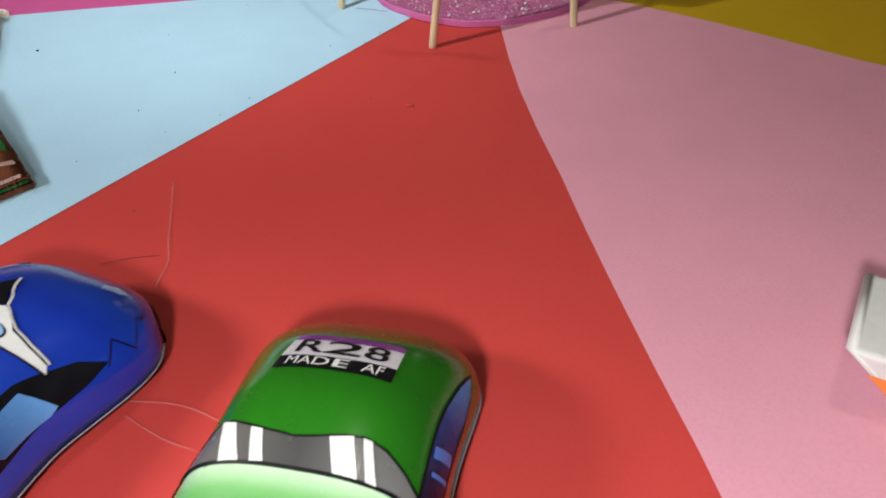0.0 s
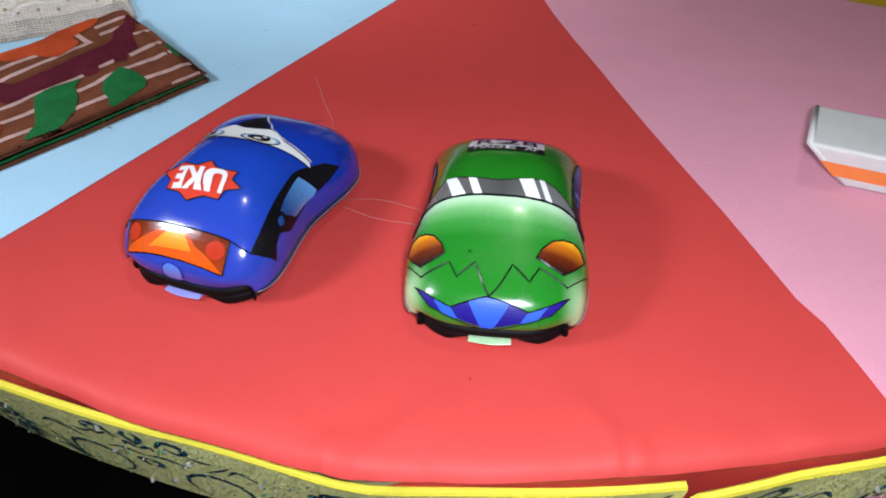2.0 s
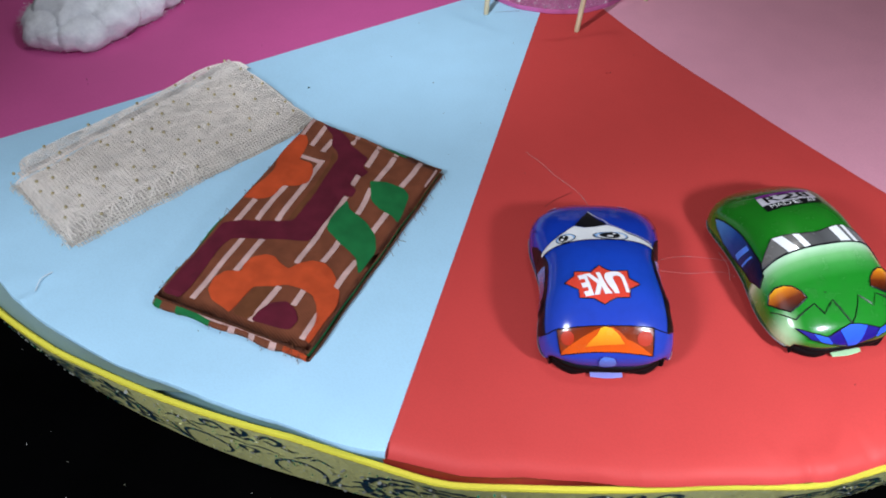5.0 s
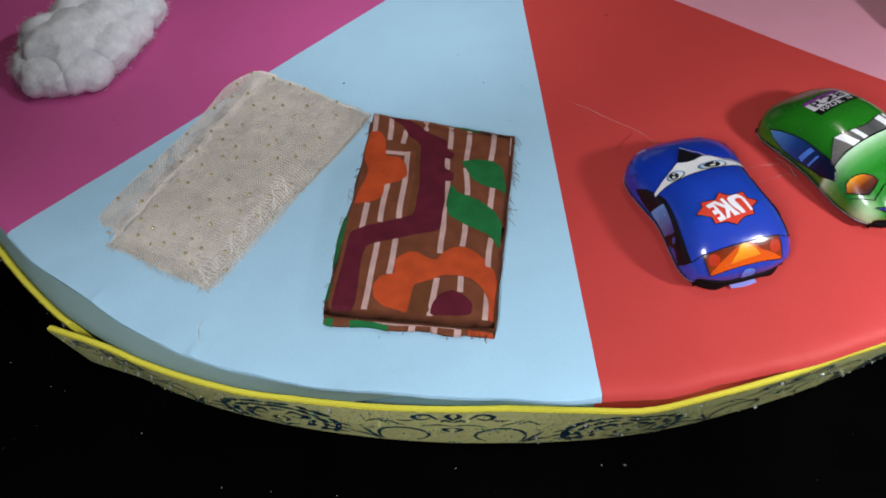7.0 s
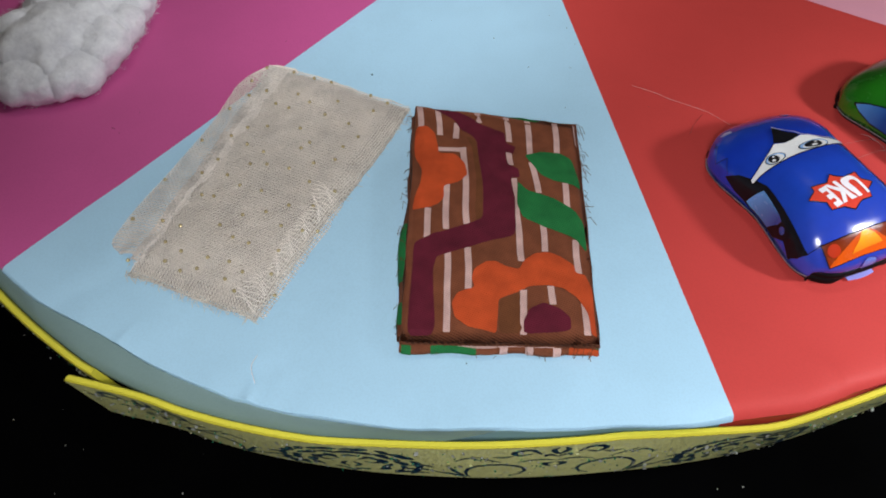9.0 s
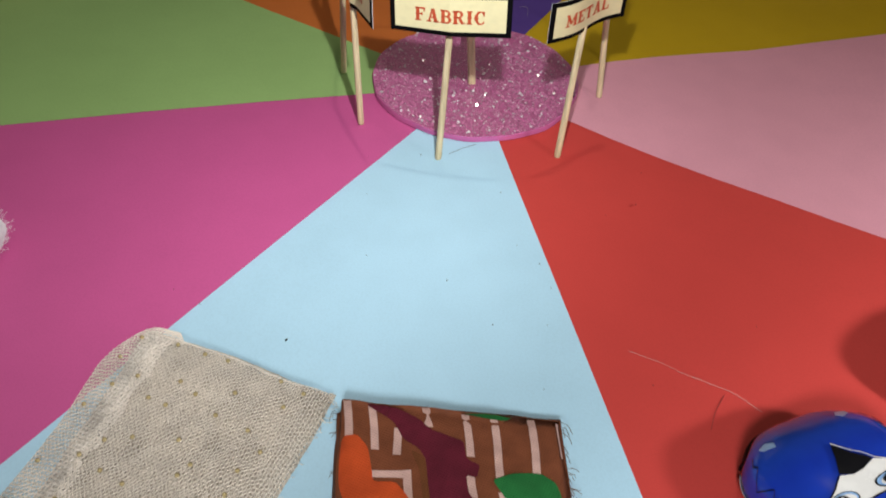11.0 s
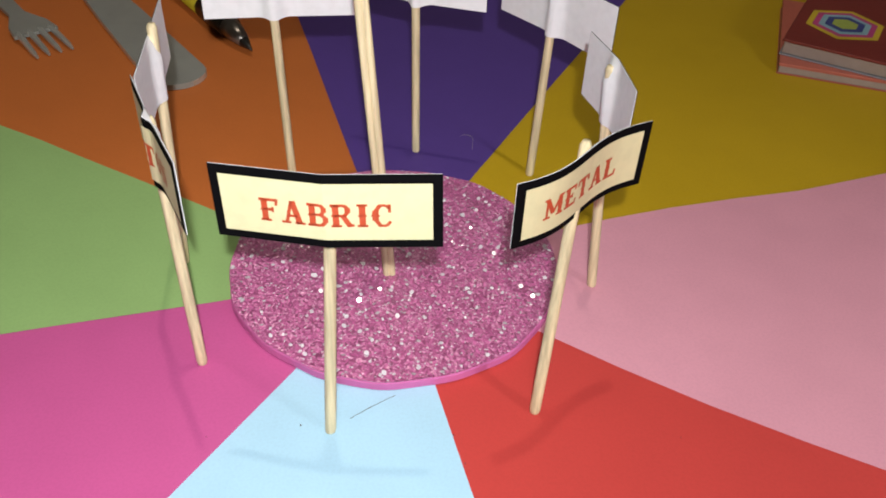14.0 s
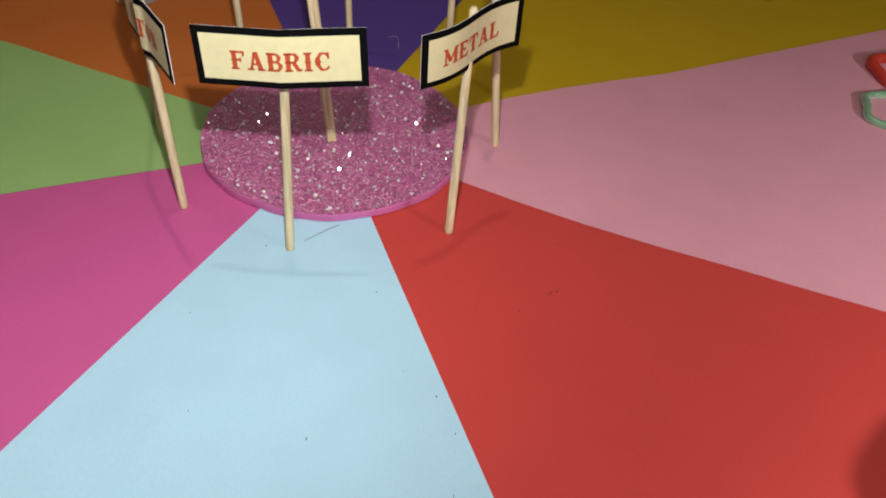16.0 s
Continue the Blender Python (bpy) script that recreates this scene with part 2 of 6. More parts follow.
def thing(name, label, category, m=None, group=""):
    ob = new(name)
    ob.empty_display_size = 0.01
    if m is not None:
        ob.matrix_basis = m
    return tagged(ob, label, category, group)


def at(x, y, z=0.0, turn=0.0):
    return pose(x * U, y * U, z * U, 0, 0, turn)


def curve_through(points, count):
    """Catmull-Rom through the points, evenly by length."""
    p = np.array(points, float)
    p = np.vstack([2 * p[0] - p[1], p, 2 * p[-1] - p[-2]])
    out = []
    for i in range(1, len(p) - 2):
        a, b, c, d = p[i - 1 : i + 3]
        for t in np.linspace(0, 1, 24, endpoint=False):
            out.append(0.5 * (2 * b + (c - a) * t + (2 * a - 5 * b + 4 * c - d) * t**2 + (3 * b - a - 3 * c + d) * t**3))
    out.append(p[-2])
    out = np.array(out)
    run = np.r_[0, np.cumsum(np.linalg.norm(np.diff(out, axis=0), axis=1))]
    want = np.linspace(0, run[-1], count)
    return np.stack([np.interp(want, run, out[:, k]) for k in range(out.shape[1])], 1), run[-1]


def sheet(rows):
    """Faces of a grid of rows of equal length."""
    m, k = len(rows), len(rows[0])
    verts = [tuple(v) for row in rows for v in row]
    faces = [(i * k + j, i * k + j + 1, (i + 1) * k + j + 1, (i + 1) * k + j) for i in range(m - 1) for j in range(k - 1)]
    return verts, faces


def tube(points, radius, sides=6, ends=True):
    """A round rod along the points; radius a number or one for each point."""
    p = [Vector(q) for q in points]
    rr = radius if isinstance(radius, (list, tuple)) else [radius] * len(p)
    verts, faces = [], []
    for i, q in enumerate(p):
        way = (p[min(i + 1, len(p) - 1)] - p[max(i - 1, 0)]).normalized()
        side = way.cross(Vector((0.31, 0.2, 0.93))).normalized()
        up = side.cross(way)
        for k in range(sides):
            a = 2 * math.pi * k / sides
            verts.append(q + rr[i] * (math.cos(a) * side + math.sin(a) * up))
    for i in range(len(p) - 1):
        for k in range(sides):
            b = (k + 1) % sides
            faces.append((i * sides + k, i * sides + b, (i + 1) * sides + b, (i + 1) * sides + k))
    if ends:
        faces += [tuple(range(sides))[::-1], tuple(range((len(p) - 1) * sides, len(p) * sides))]
    return verts, faces


def joined(*shapes):
    verts, faces = [], []
    for v, f in shapes:
        k = len(verts)
        verts += list(v)
        faces += [tuple(i + k for i in q) for q in f]
    return verts, faces


def box(x0, x1, y0, y1, z0, z1, cut=0.0):
    """A block with its edges cut off."""
    bm = bmesh.new()
    bmesh.ops.create_cube(bm, size=1)
    for v in bm.verts:
        v.co = ((x0 + x1) / 2 + v.co.x * (x1 - x0), (y0 + y1) / 2 + v.co.y * (y1 - y0), (z0 + z1) / 2 + v.co.z * (z1 - z0))
    if cut:
        bmesh.ops.bevel(bm, geom=bm.edges[:], offset=cut, segments=3, affect="EDGES", profile=0.6)
    bm.verts.index_update()
    out = [tuple(v.co) for v in bm.verts], [tuple(v.index for v in f.verts) for f in bm.faces]
    bm.free()
    return out


def inside(p, poly):
    hit, j = False, len(poly) - 1
    for i in range(len(poly)):
        (a, b), (c, d) = poly[i], poly[j]
        if (b > p[1]) != (d > p[1]) and p[0] < (c - a) * (p[1] - b) / (d - b) + a:
            hit = not hit
        j = i
    return hit


def patch(poly, step, place):
    """The inside of a flat outline as fine triangles, laid onto a surface by place(x, y)."""
    edge = []
    for i, a in enumerate(poly):
        b = poly[(i + 1) % len(poly)]
        k = max(1, int(math.dist(a, b) / step))
        edge += [(a[0] + (b[0] - a[0]) * t / k, a[1] + (b[1] - a[1]) * t / k) for t in range(k)]
    xs, ys = [q[0] for q in poly], [q[1] for q in poly]
    inner = []
    y = min(ys) + step * 0.5
    while y < max(ys):
        x = min(xs) + step * 0.5
        while x < max(xs):
            if inside((x, y), poly):
                inner.append((x, y))
            x += step
        y += step
    pts = [Vector(q) for q in edge + inner]
    loop = [(i, (i + 1) % len(edge)) for i in range(len(edge))]
    v, _, f, *_ = delaunay_2d_cdt(pts, loop, [], 1, 1e-6)
    return [place(q.x, q.y) for q in v], [tuple(q) for q in f]


def lettering(text, size, bold=0.0):
    """Flat letters of the built-in font about the origin: places and faces in plan units."""
    data = bpy.data.curves.new("letters", "FONT")
    data.body, data.size, data.align_x, data.align_y, data.offset = text, size, "CENTER", "CENTER", bold
    ob = bpy.data.objects.new("letters", data)
    scene.collection.objects.link(ob)
    me = bpy.data.meshes.new_from_object(ob.evaluated_get(bpy.context.evaluated_depsgraph_get()))
    bm = bmesh.new()
    bm.from_mesh(me)
    bmesh.ops.triangulate(bm, faces=bm.faces[:])
    for _ in range(2):
        bmesh.ops.subdivide_edges(bm, edges=[e for e in bm.edges if e.calc_length() > size * 0.16], cuts=1)
        bmesh.ops.triangulate(bm, faces=bm.faces[:])
    bm.to_mesh(me)
    bm.free()
    out = [(v.co.x, v.co.y) for v in me.vertices], [tuple(p.vertices) for p in me.polygons]
    bpy.data.objects.remove(ob)
    bpy.data.meshes.remove(me)
    return out


def ellipse(x, y, rx, ry, n=20, turn=0.0):
    c, s = math.cos(turn), math.sin(turn)
    return [(x + rx * math.cos(2 * math.pi * i / n) * c - ry * math.sin(2 * math.pi * i / n) * s, y + rx * math.cos(2 * math.pi * i / n) * s + ry * math.sin(2 * math.pi * i / n) * c) for i in range(n)]


# ---- room ----
def room():
    wall = plain("wall_paint", (0.30, 0.29, 0.27), 0.9)
    floor = plain("floor_tile", (0.10, 0.09, 0.08), 0.5)
    w, d, lo, hi, t = 42.0, 40.0, -18.0, 38.0, 2.0
    for name, dims, m in (
        ("wall_north", (-w, w, d, d + t, lo, hi), wall),
        ("wall_south", (-w, w, -d - t, -d, lo, hi), wall),
        ("wall_east", (w, w + t, -d - t, d + t, lo, hi), wall),
        ("wall_west", (-w - t, -w, -d - t, d + t, lo, hi), wall),
        ("floor", (-w - t, w + t, -d - t, d + t, lo - t, lo), floor),
        ("ceiling", (-w - t, w + t, -d - t, d + t, hi, hi + t), wall),
    ):
        tagged(part(name, *box(*dims), m), "plain painted " + name.split("_")[0] + " of the dim room", name.split("_")[0], kind="structure")


def table():
    t = thing("table", "black tabletop under the round board, dusted with glitter specks", "table")
    part("tabletop", *box(-15, 15, -13, 13, TABLE_Z - 0.7, TABLE_Z, 0.08), TABLE_BLACK, t)
    for x in (-13.5, 13.5):
        for y in (-11.5, 11.5):
            part("leg", *box(x - 0.6, x + 0.6, y - 0.6, y + 0.6, -18.0, TABLE_Z - 0.7, 0.05), TABLE_BLACK, t)
    rnd = random.Random(4)
    shapes = []
    for _ in range(150):
        a, r = radians(rnd.uniform(-125, -10)), rnd.uniform(6.95, 8.6)
        x, y, s, k = r * math.cos(a), r * math.sin(a), rnd.uniform(0.003, 0.009), rnd.uniform(0, 6)
        v = [(x + s * math.cos(k + j * 2.1), y + s * math.sin(k + j * 2.1), TABLE_Z + 0.006 + 0.012 * rnd.random()) for j in range(3)]
        shapes.append((v + [(x, y, TABLE_Z + 0.002)], [(0, 1, 2), (0, 3, 1), (1, 3, 2), (2, 3, 0)]))
    ob = part("glitter_dust", *joined(*shapes), SPECK)
    tagged(ob, "loose glitter specks scattered on the black tabletop", "glitter", kind="stuff")


# ---- the round board ----
BORDER_R = [0.8, 1.7, 3.0, 5.0, 7.2]
BORDERS = {
    "br": [-67.3] * 5,
    "rp": [-24.6, -24.6, -22.3, -20.7, -20.0],
    "py": [29.6, 29.2, 26.4, 26.6, 27.0],
    "yv": [71.0] * 5,
    "vo": [114.6, 114.4, 114.2, 114.2, 114.2],
    "og": [166.5, 162.6, 161.0, 160.8, 160.6],
    "gm": [207.2, 205.2, 204.6, 204.5, 204.5],
    "mb": [247.9, 247.7, 247.7, 247.7, 247.5],
}
SECTORS = [("red", "br", "rp"), ("pink", "rp", "py"), ("yellow", "py", "yv"), ("purple", "yv", "vo"), ("orange", "vo", "og"), ("green", "og", "gm"), ("magenta", "gm", "mb"), ("blue", "mb", "br")]
EDGE_A = [-180, -130, -112.7, -109, -103.7, -98, -94.7, -91.8, -88, -84.9, -79.4, -74, -67, -63, -59.5, -56.5, -52, -48.5, -44.6, -42.8, -40, -37, -34, -30, -20, 0, 180]
EDGE_R = [6.86, 6.9, 6.97, 7.0, 6.99, 7.02, 7.05, 7.03, 7.0, 6.975, 6.89, 6.865, 6.875, 6.885, 6.84, 6.84, 6.85, 6.87, 6.91, 6.935, 6.88, 6.86, 6.83, 6.825, 6.82, 6.84, 6.86]



def edge_radius(a):
    return float(np.interp((a + 180) % 360 - 180, EDGE_A, EDGE_R))


def paper_lift(x, y, r, edge):
    """How the paper bulges: a slack sheet, wrinkled where it is wrapped over the edge."""
    z = 0.010 * noise.noise(Vector((x * 0.5, y * 0.5, 0.3)))
    near = max(0.0, min(1.0, (r - edge + 1.3) / 1.2))
    z += near * (0.022 * noise.noise(Vector((x * 0.9, y * 0.9, 2.0))) + 0.010 * noise.noise(Vector((x * 2.6, y * 2.6, 5.0))))
    # creases that run in from the edge
    a = math.degrees(math.atan2(y, x))
    for a0, slant, wide, high, reach in CREASES:
        z += high * max(0.0, 1 - (edge - r) / reach) * math.exp(-(((a - a0 - slant * (edge - r)) / wide) ** 2))
    return z


# angle at the edge, its slant inwards, width and height of each crease
CREASES = (
    (-43.5, 9.0, 0.6, 0.020, 0.8), (-47.0, 12.0, 0.7, -0.012, 0.8), (-30.5, -8.0, 0.5, 0.020, 0.7), (-58.5, -10.0, 0.7, 0.008, 0.8), (-36.0, 6.0, 0.9, 0.010, 0.8),
    (-97.0, 8.0, 0.7, 0.012, 0.8), (-88.0, -12.0, 0.9, 0.012, 0.8), (-108.0, 5.0, 0.8, -0.012, 0.8), (-78.0, 7.0, 0.7, 0.010, 0.8),
    (-61.5, 14.0, 0.35, 0.012, 0.3), (-52.0, -12.0, 0.3, 0.012, 0.25), (-42.4, -16.0, 0.3, 0.032, 0.3), (-41.2, 10.0, 0.3, -0.022, 0.25), (-33.5, 12.0, 0.3, 0.024, 0.25), (-94.8, 10.0, 0.3, 0.03, 0.3), (-101.5, -9.0, 0.3, 0.026, 0.3), (-84.5, 9.0, 0.3, 0.02, 0.25),
)



def board():
    b = thing("display_board", "round board covered with eight coloured paper sectors, edged with glitter foam", "display board")
    ring = [(edge_radius(a) - 0.06, a) for a in range(-180, 180, 3)]
    top = [(r * math.cos(radians(a)), r * math.sin(radians(a)), -0.13) for r, a in ring]
    low = [(x * 0.96, y * 0.96, TABLE_Z + 0.03) for x, y, _ in top]
    k = len(top)
    faces = [(i, (i + 1) % k, k + (i + 1) % k, k + i) for i in range(k)] + [tuple(range(k))[::-1], tuple(range(k, 2 * k))]
    part("core", top + low, faces, CARD_GREY, b, "thick grey cardboard core", smooth=False)
    for n, (colour, first, last) in enumerate(SECTORS):
        rows = []
        steps, tight = (220, 0.62) if colour == "red" else (150, 0.45) if colour == "blue" else (46, 0.7)
        for j in range(steps + 1):
            row = []
            flat = [0.85, 1.1, 1.5, 2, 2.5, 3, 3.5, 4, 4.5, 5, 5.3, 5.6, 5.85]
            for i in range(len(flat) + 13):
                r = flat[i] if i < len(flat) else 6.2
                if i < len(flat):
                    a0, a1 = np.interp(r, BORDER_R, BORDERS[first]), np.interp(r, BORDER_R, BORDERS[last])
                else:
                    a0, a1 = BORDERS[first][-1], BORDERS[last][-1]
                if a1 < a0:
                    a1 += 360
                if n % 2 == 0:
                    a0, a1 = a0 - 0.3, a1 + 0.3
                a = a0 + (a1 - a0) * j / steps
                edge = edge_radius(a)
                wrap = i - len(flat) - 6
                if wrap < 0:
                    if i >= len(flat):
                        r = edge - [0.75, 0.6, 0.46, 0.34, 0.26, 0.20][i - len(flat)]
                    x, y = r * math.cos(radians(a)), r * math.sin(radians(a))
                    z = paper_lift(x, y, r, edge)
                else:
                    # over the rounded edge and down behind the foam strip
                    e = edge + 0.03 * noise.noise(Vector((a * 0.16, wrap * 0.08, n)))
                    rr, z = [(-0.12, -0.002), (-0.07, -0.012), (-0.03, -0.04), (-0.014, -0.09), (-0.06, -0.16), (-0.12, -0.42), (-0.22, -0.8)][wrap]
                    if wrap < 4:
                        rr, z = rr * tight, z * (0.4 + 0.6 * tight)
                    if tight < 0.6:
                        firm = min(1.0, min(j, steps - j) / 14)
                        sharp = [(-0.04, 0.0), (-0.004, 0.0), (0.0, -0.008), (0.0, -0.035), (-0.05, -0.12), (-0.12, -0.42), (-0.22, -0.8)][wrap]
                        rr, z = rr + (sharp[0] - rr) * firm, z + (sharp[1] - z) * firm
                    if colour == "red":
                        # the red sheet runs down close behind the strip
                        inner = float(np.interp(a, STRIP_A, STRIP_TOP)) - 0.062 - edge
                        rr, z = [(-0.11, -0.003), (-0.065, -0.014), (-0.030, -0.036), (-0.010, -0.072), (min(-0.02, inner), -0.125), (min(-0.05, inner - 0.03), -0.42), (-0.22, -0.8)][wrap]
                    pucker = 0.025 * max(0.0, noise.noise(Vector((a * 0.35, 1.0, n)))) * (1.0, 0.9, 0.7, 0.4, 0.1, 0.0, 0.0)[wrap]
                    x, y = (e + rr) * math.cos(radians(a)), (e + rr) * math.sin(radians(a))
                    z += paper_lift(x, y, edge - 0.1, edge) * (1.0, 0.95, 0.8, 0.6, 0.3, 0.1, 0.0)[wrap] + pucker
                row.append((x, y, z + (0.005 if n % 2 else 0.0)))
            rows.append(row)
        part("paper_sector", *sheet(rows), PAPERS[colour], b, colour + " paper sector wrapped over the edge", smooth=True).data.set_sharp_from_angle(angle=radians(32))
    # crumpled grey-green band that shows between the blue sheet and the strip
    rows = []
    for i in range(61):
        a = -114 + 34 * i / 60
        e, s = edge_radius(a), strip_place(a, 1.0, -0.060)
        s = math.hypot(s[0], s[1])
        fold = noise.noise(Vector((a * 0.5, 0.0, 8.0)))
        kink = max(0.0, noise.noise(Vector((a * 0.9, 4.0, 1.0))))
        row = []
        for t, z in ((-0.06, -0.03), (0.02, -0.035 + 0.012 * kink), (0.35, -0.07 + 0.03 * fold), (0.7, -0.12 + 0.02 * fold), (0.97, -0.17), (0.6, -0.4)):
            r = e - 0.01 + (s - e) * t * min(1.0, (-80 - a) / 8 + 0.05)
            row.append((r * math.cos(radians(a)), r * math.sin(radians(a)), -0.03 + (z + 0.03) * min(1.0, (-80 - a) / 8 + 0.02)))
        rows.append(row)
    part("edge_band", *sheet(rows), paper("grey_green_paper", (0.20, 0.29, 0.28)), b, "crumpled grey-green paper under the blue sheet", smooth=True)
    # the glitter foam disc in the middle
    k = 96
    wob = [1.0 + 0.006 * math.sin(7 * t * 2 * math.pi / k) + 0.004 * math.sin(17 * t * 2 * math.pi / k + 1) for t in range(k)]
    rim = lambda z, s: [(s * w * math.cos(2 * math.pi * t / k), s * w * math.sin(2 * math.pi * t / k), z) for t, w in enumerate(wob)]
    v = rim(0.006, 1.0) + rim(0.05, 1.0) + rim(0.058, 0.994)
    f = [(i * k + t, i * k + (t + 1) % k, (i + 1) * k + (t + 1) % k, (i + 1) * k + t) for i in range(2) for t in range(k)]
    disc = part("foam_disc", v, f, PINK_FOAM, b, "pink foam disc in the middle")
    part("glitter_face", rim(0.060, 0.994), [tuple(range(k))], PINK_GLITTER, disc, "sparkling pink glitter face")
    # coarse flakes coloured near white, so that they read as sparkles
    rnd = random.Random(31)
    flakes = []
    for _ in range(760):
        r, a = 0.985 * math.sqrt(rnd.random()), rnd.uniform(0, 6.283)
        x, y, s, t = r * math.cos(a), r * math.sin(a), rnd.choice((0.005, 0.006, 0.007, 0.009, 0.011, 0.014)), rnd.uniform(0, 6)
        tx, ty = rnd.uniform(-0.5, 0.5), rnd.uniform(-0.5, 0.5)
        flakes.append(([(x + s * math.cos(t + j * 1.047), y + s * math.sin(t + j * 1.047), 0.069 + s * (tx * math.cos(t + j * 1.047) + ty * math.sin(t + j * 1.047))) for j in range(6)], [tuple(range(6))]))
    tagged(part("glitter_sprinkle", *joined(*flakes), plain("bright_flake", (0.97, 0.90, 0.96), 0.12, 0.35, vary=0.03, relief=0), disc, "coarse bright flakes"), kind="stuff")
    strips(b)


# outer radius of the strips' top and bottom edges, by angle
STRIP_A = [-180, -113, -104, -98, -95, -90, -86.7, -84, -79, -73, -64, -56, -50, -42.6, -29.6, -22, 0, 180]
STRIP_TOP = [6.98, 7.10, 7.22, 7.22, 7.19, 7.125, 7.055, 7.015, 6.95, 6.88, 6.90, 6.86, 6.84, 6.89, 6.85, 6.87, 6.92, 6.98]
STRIP_LOW = [6.83, 6.93, 7.02, 7.00, 6.97, 6.905, 6.865, 6.835, 6.79, 6.74, 6.70, 6.66, 6.66, 6.67, 6.64, 6.72, 6.78, 6.83]


# where the strips kink and sag
KINKS = (-64.0, -42.8)


def strip_place(a, h, out=0.0, flare=0.0):
    """A point on a strip: the angle, the share of its height and how far outside its face."""
    q = (a + 180) % 360 - 180
    r = np.interp(q, STRIP_A, STRIP_TOP) * h + np.interp(q, STRIP_A, STRIP_LOW) * (1 - h) + out + flare
    dip = sum(math.exp(-(((q - k) / 3.2) ** 2)) for k in KINKS)
    z = TABLE_Z + 0.02 + h * (0.79 - 0.065 * dip) + 0.010 * math.sin(q * 0.23)
    return (r * math.cos(radians(a)), r * math.sin(radians(a)), z)


def strips(b):
    # each strip: where it begins and ends, how far the cut slants, how far its ends stand off
    for n, (a0, a1, slant, stand) in enumerate(((-104.6, -29.4, 0.4, 0.12), (-31.6, 44, 2.6, 0.0), (-180, -103.2, 0.0, 0.0), (42.5, 118, 1.0, 0.02), (117, 181, 1.0, 0.02))):
        thick, cols = 0.055, 70
        over = 0.075 if n in (1, 3) else 0.0

        def face(u, h, out):
            a = a0 + slant * h + (a1 - a0 - slant * h) * u
            flare = over * max(0.0, 1 - u * 16) + stand * max(0.0, 1 - u * 14) ** 1.5
            return strip_place(a, h, out, flare)

        rows = []
        for i in range(cols + 1):
            u = i / cols
            rows.append([face(u, 0, -thick), face(u, 0, 0), face(u, 0.5, 0), face(u, 0.975, 0.0), face(u, 1.0, -0.012), face(u, 1.0, 0.012 - thick), face(u, 0.975, -thick), face(u, 0, -thick)])
        v, f = sheet(rows)
        k = len(rows[0])
        f += [tuple(range(k - 1)), tuple(range(cols * k, cols * k + k - 1))[::-1]]
        foam = part("edging_strip", v, f, YELLOW_FOAM, b, "yellow foam strip with a glitter face")
        v, f = sheet([[face(i / cols, 0.01, 0.006), face(i / cols, 0.5, 0.006), face(i / cols, 0.975, 0.004)] for i in range(cols + 1)])
        part("glitter_face", v, f, GOLD_GLITTER, foam, "dull gold glitter facing")
        # printed damask: a wreath of leaves and a pair of open rings, by turns
        length = radians(a1 - a0) * 6.8
        motif = []
        rnd = random.Random(n)

        def lay(poly, step=0.06):
            if min(q[0] for q in poly) > 0.03 and max(q[0] for q in poly) < length - 0.03:
                motif.append(patch(poly, step, lambda x, y: face(min(0.999, max(0.001, x / length)), min(0.96, max(0.03, y)), 0.011)))

        def stroke(points, wide):
            """A brush stroke, thick in its middle."""
            p, _ = curve_through([(x, y) for x, y in points], 12)
            left, right = [], []
            for i, q in enumerate(p):
                t = p[min(i + 1, 11)] - p[max(i - 1, 0)]
                t = np.array((t[0], t[1] * 0.79))
                t = t / (np.linalg.norm(t) + 1e-9)
                w = wide * 1.35 * (0.3 + 0.7 * math.sin(math.pi * i / 11))
                left.append((q[0] - t[1] * w, q[1] + t[0] * w / 0.79))
                right.append((q[0] + t[1] * w, q[1] - t[0] * w / 0.79))
            lay(left + right[::-1])

        def wreath(x):
            for reach, count in ((0.46, 17), (0.36, 13), (0.25, 9)):
                for k in range(count):
                    t = radians(-25 + 230 * k / (count - 1) + rnd.uniform(-4, 4))
                    cx, cy = x + reach * math.cos(t), 0.36 + 1.12 * reach * math.sin(t)
                    way, size = t + math.pi / 2 + rnd.uniform(-0.5, 0.5), rnd.uniform(0.045, 0.075)
                    dx, dy = size * math.cos(way), size * math.sin(way) * 1.2
                    stroke([(cx - dx, cy - dy), (cx + 0.015 * math.cos(t), cy + 0.02 * math.sin(t)), (cx + dx, cy + dy)], rnd.uniform(0.017, 0.028))
            for flip in (1, -1):
                stroke([(x + flip * 0.06, 0.52), (x + flip * 0.13, 0.60), (x + flip * 0.21, 0.52), (x + flip * 0.17, 0.42), (x + flip * 0.10, 0.46)], 0.016)
                stroke([(x + flip * 0.30, 0.10), (x + flip * 0.42, 0.18), (x + flip * 0.55, 0.16)], 0.016)
                stroke([(x + flip * 0.36, 0.28), (x + flip * 0.48, 0.30), (x + flip * 0.60, 0.24)], 0.014)
                stroke([(x + flip * 0.40, 0.42), (x + flip * 0.50, 0.44), (x + flip * 0.58, 0.38)], 0.013)
                stroke([(x, 0.05), (x + flip * 0.05, 0.14), (x + flip * 0.13, 0.17)], 0.015)
                stroke([(x + flip * 0.02, 0.22), (x + flip * 0.06, 0.32), (x + flip * 0.02, 0.42)], 0.013)

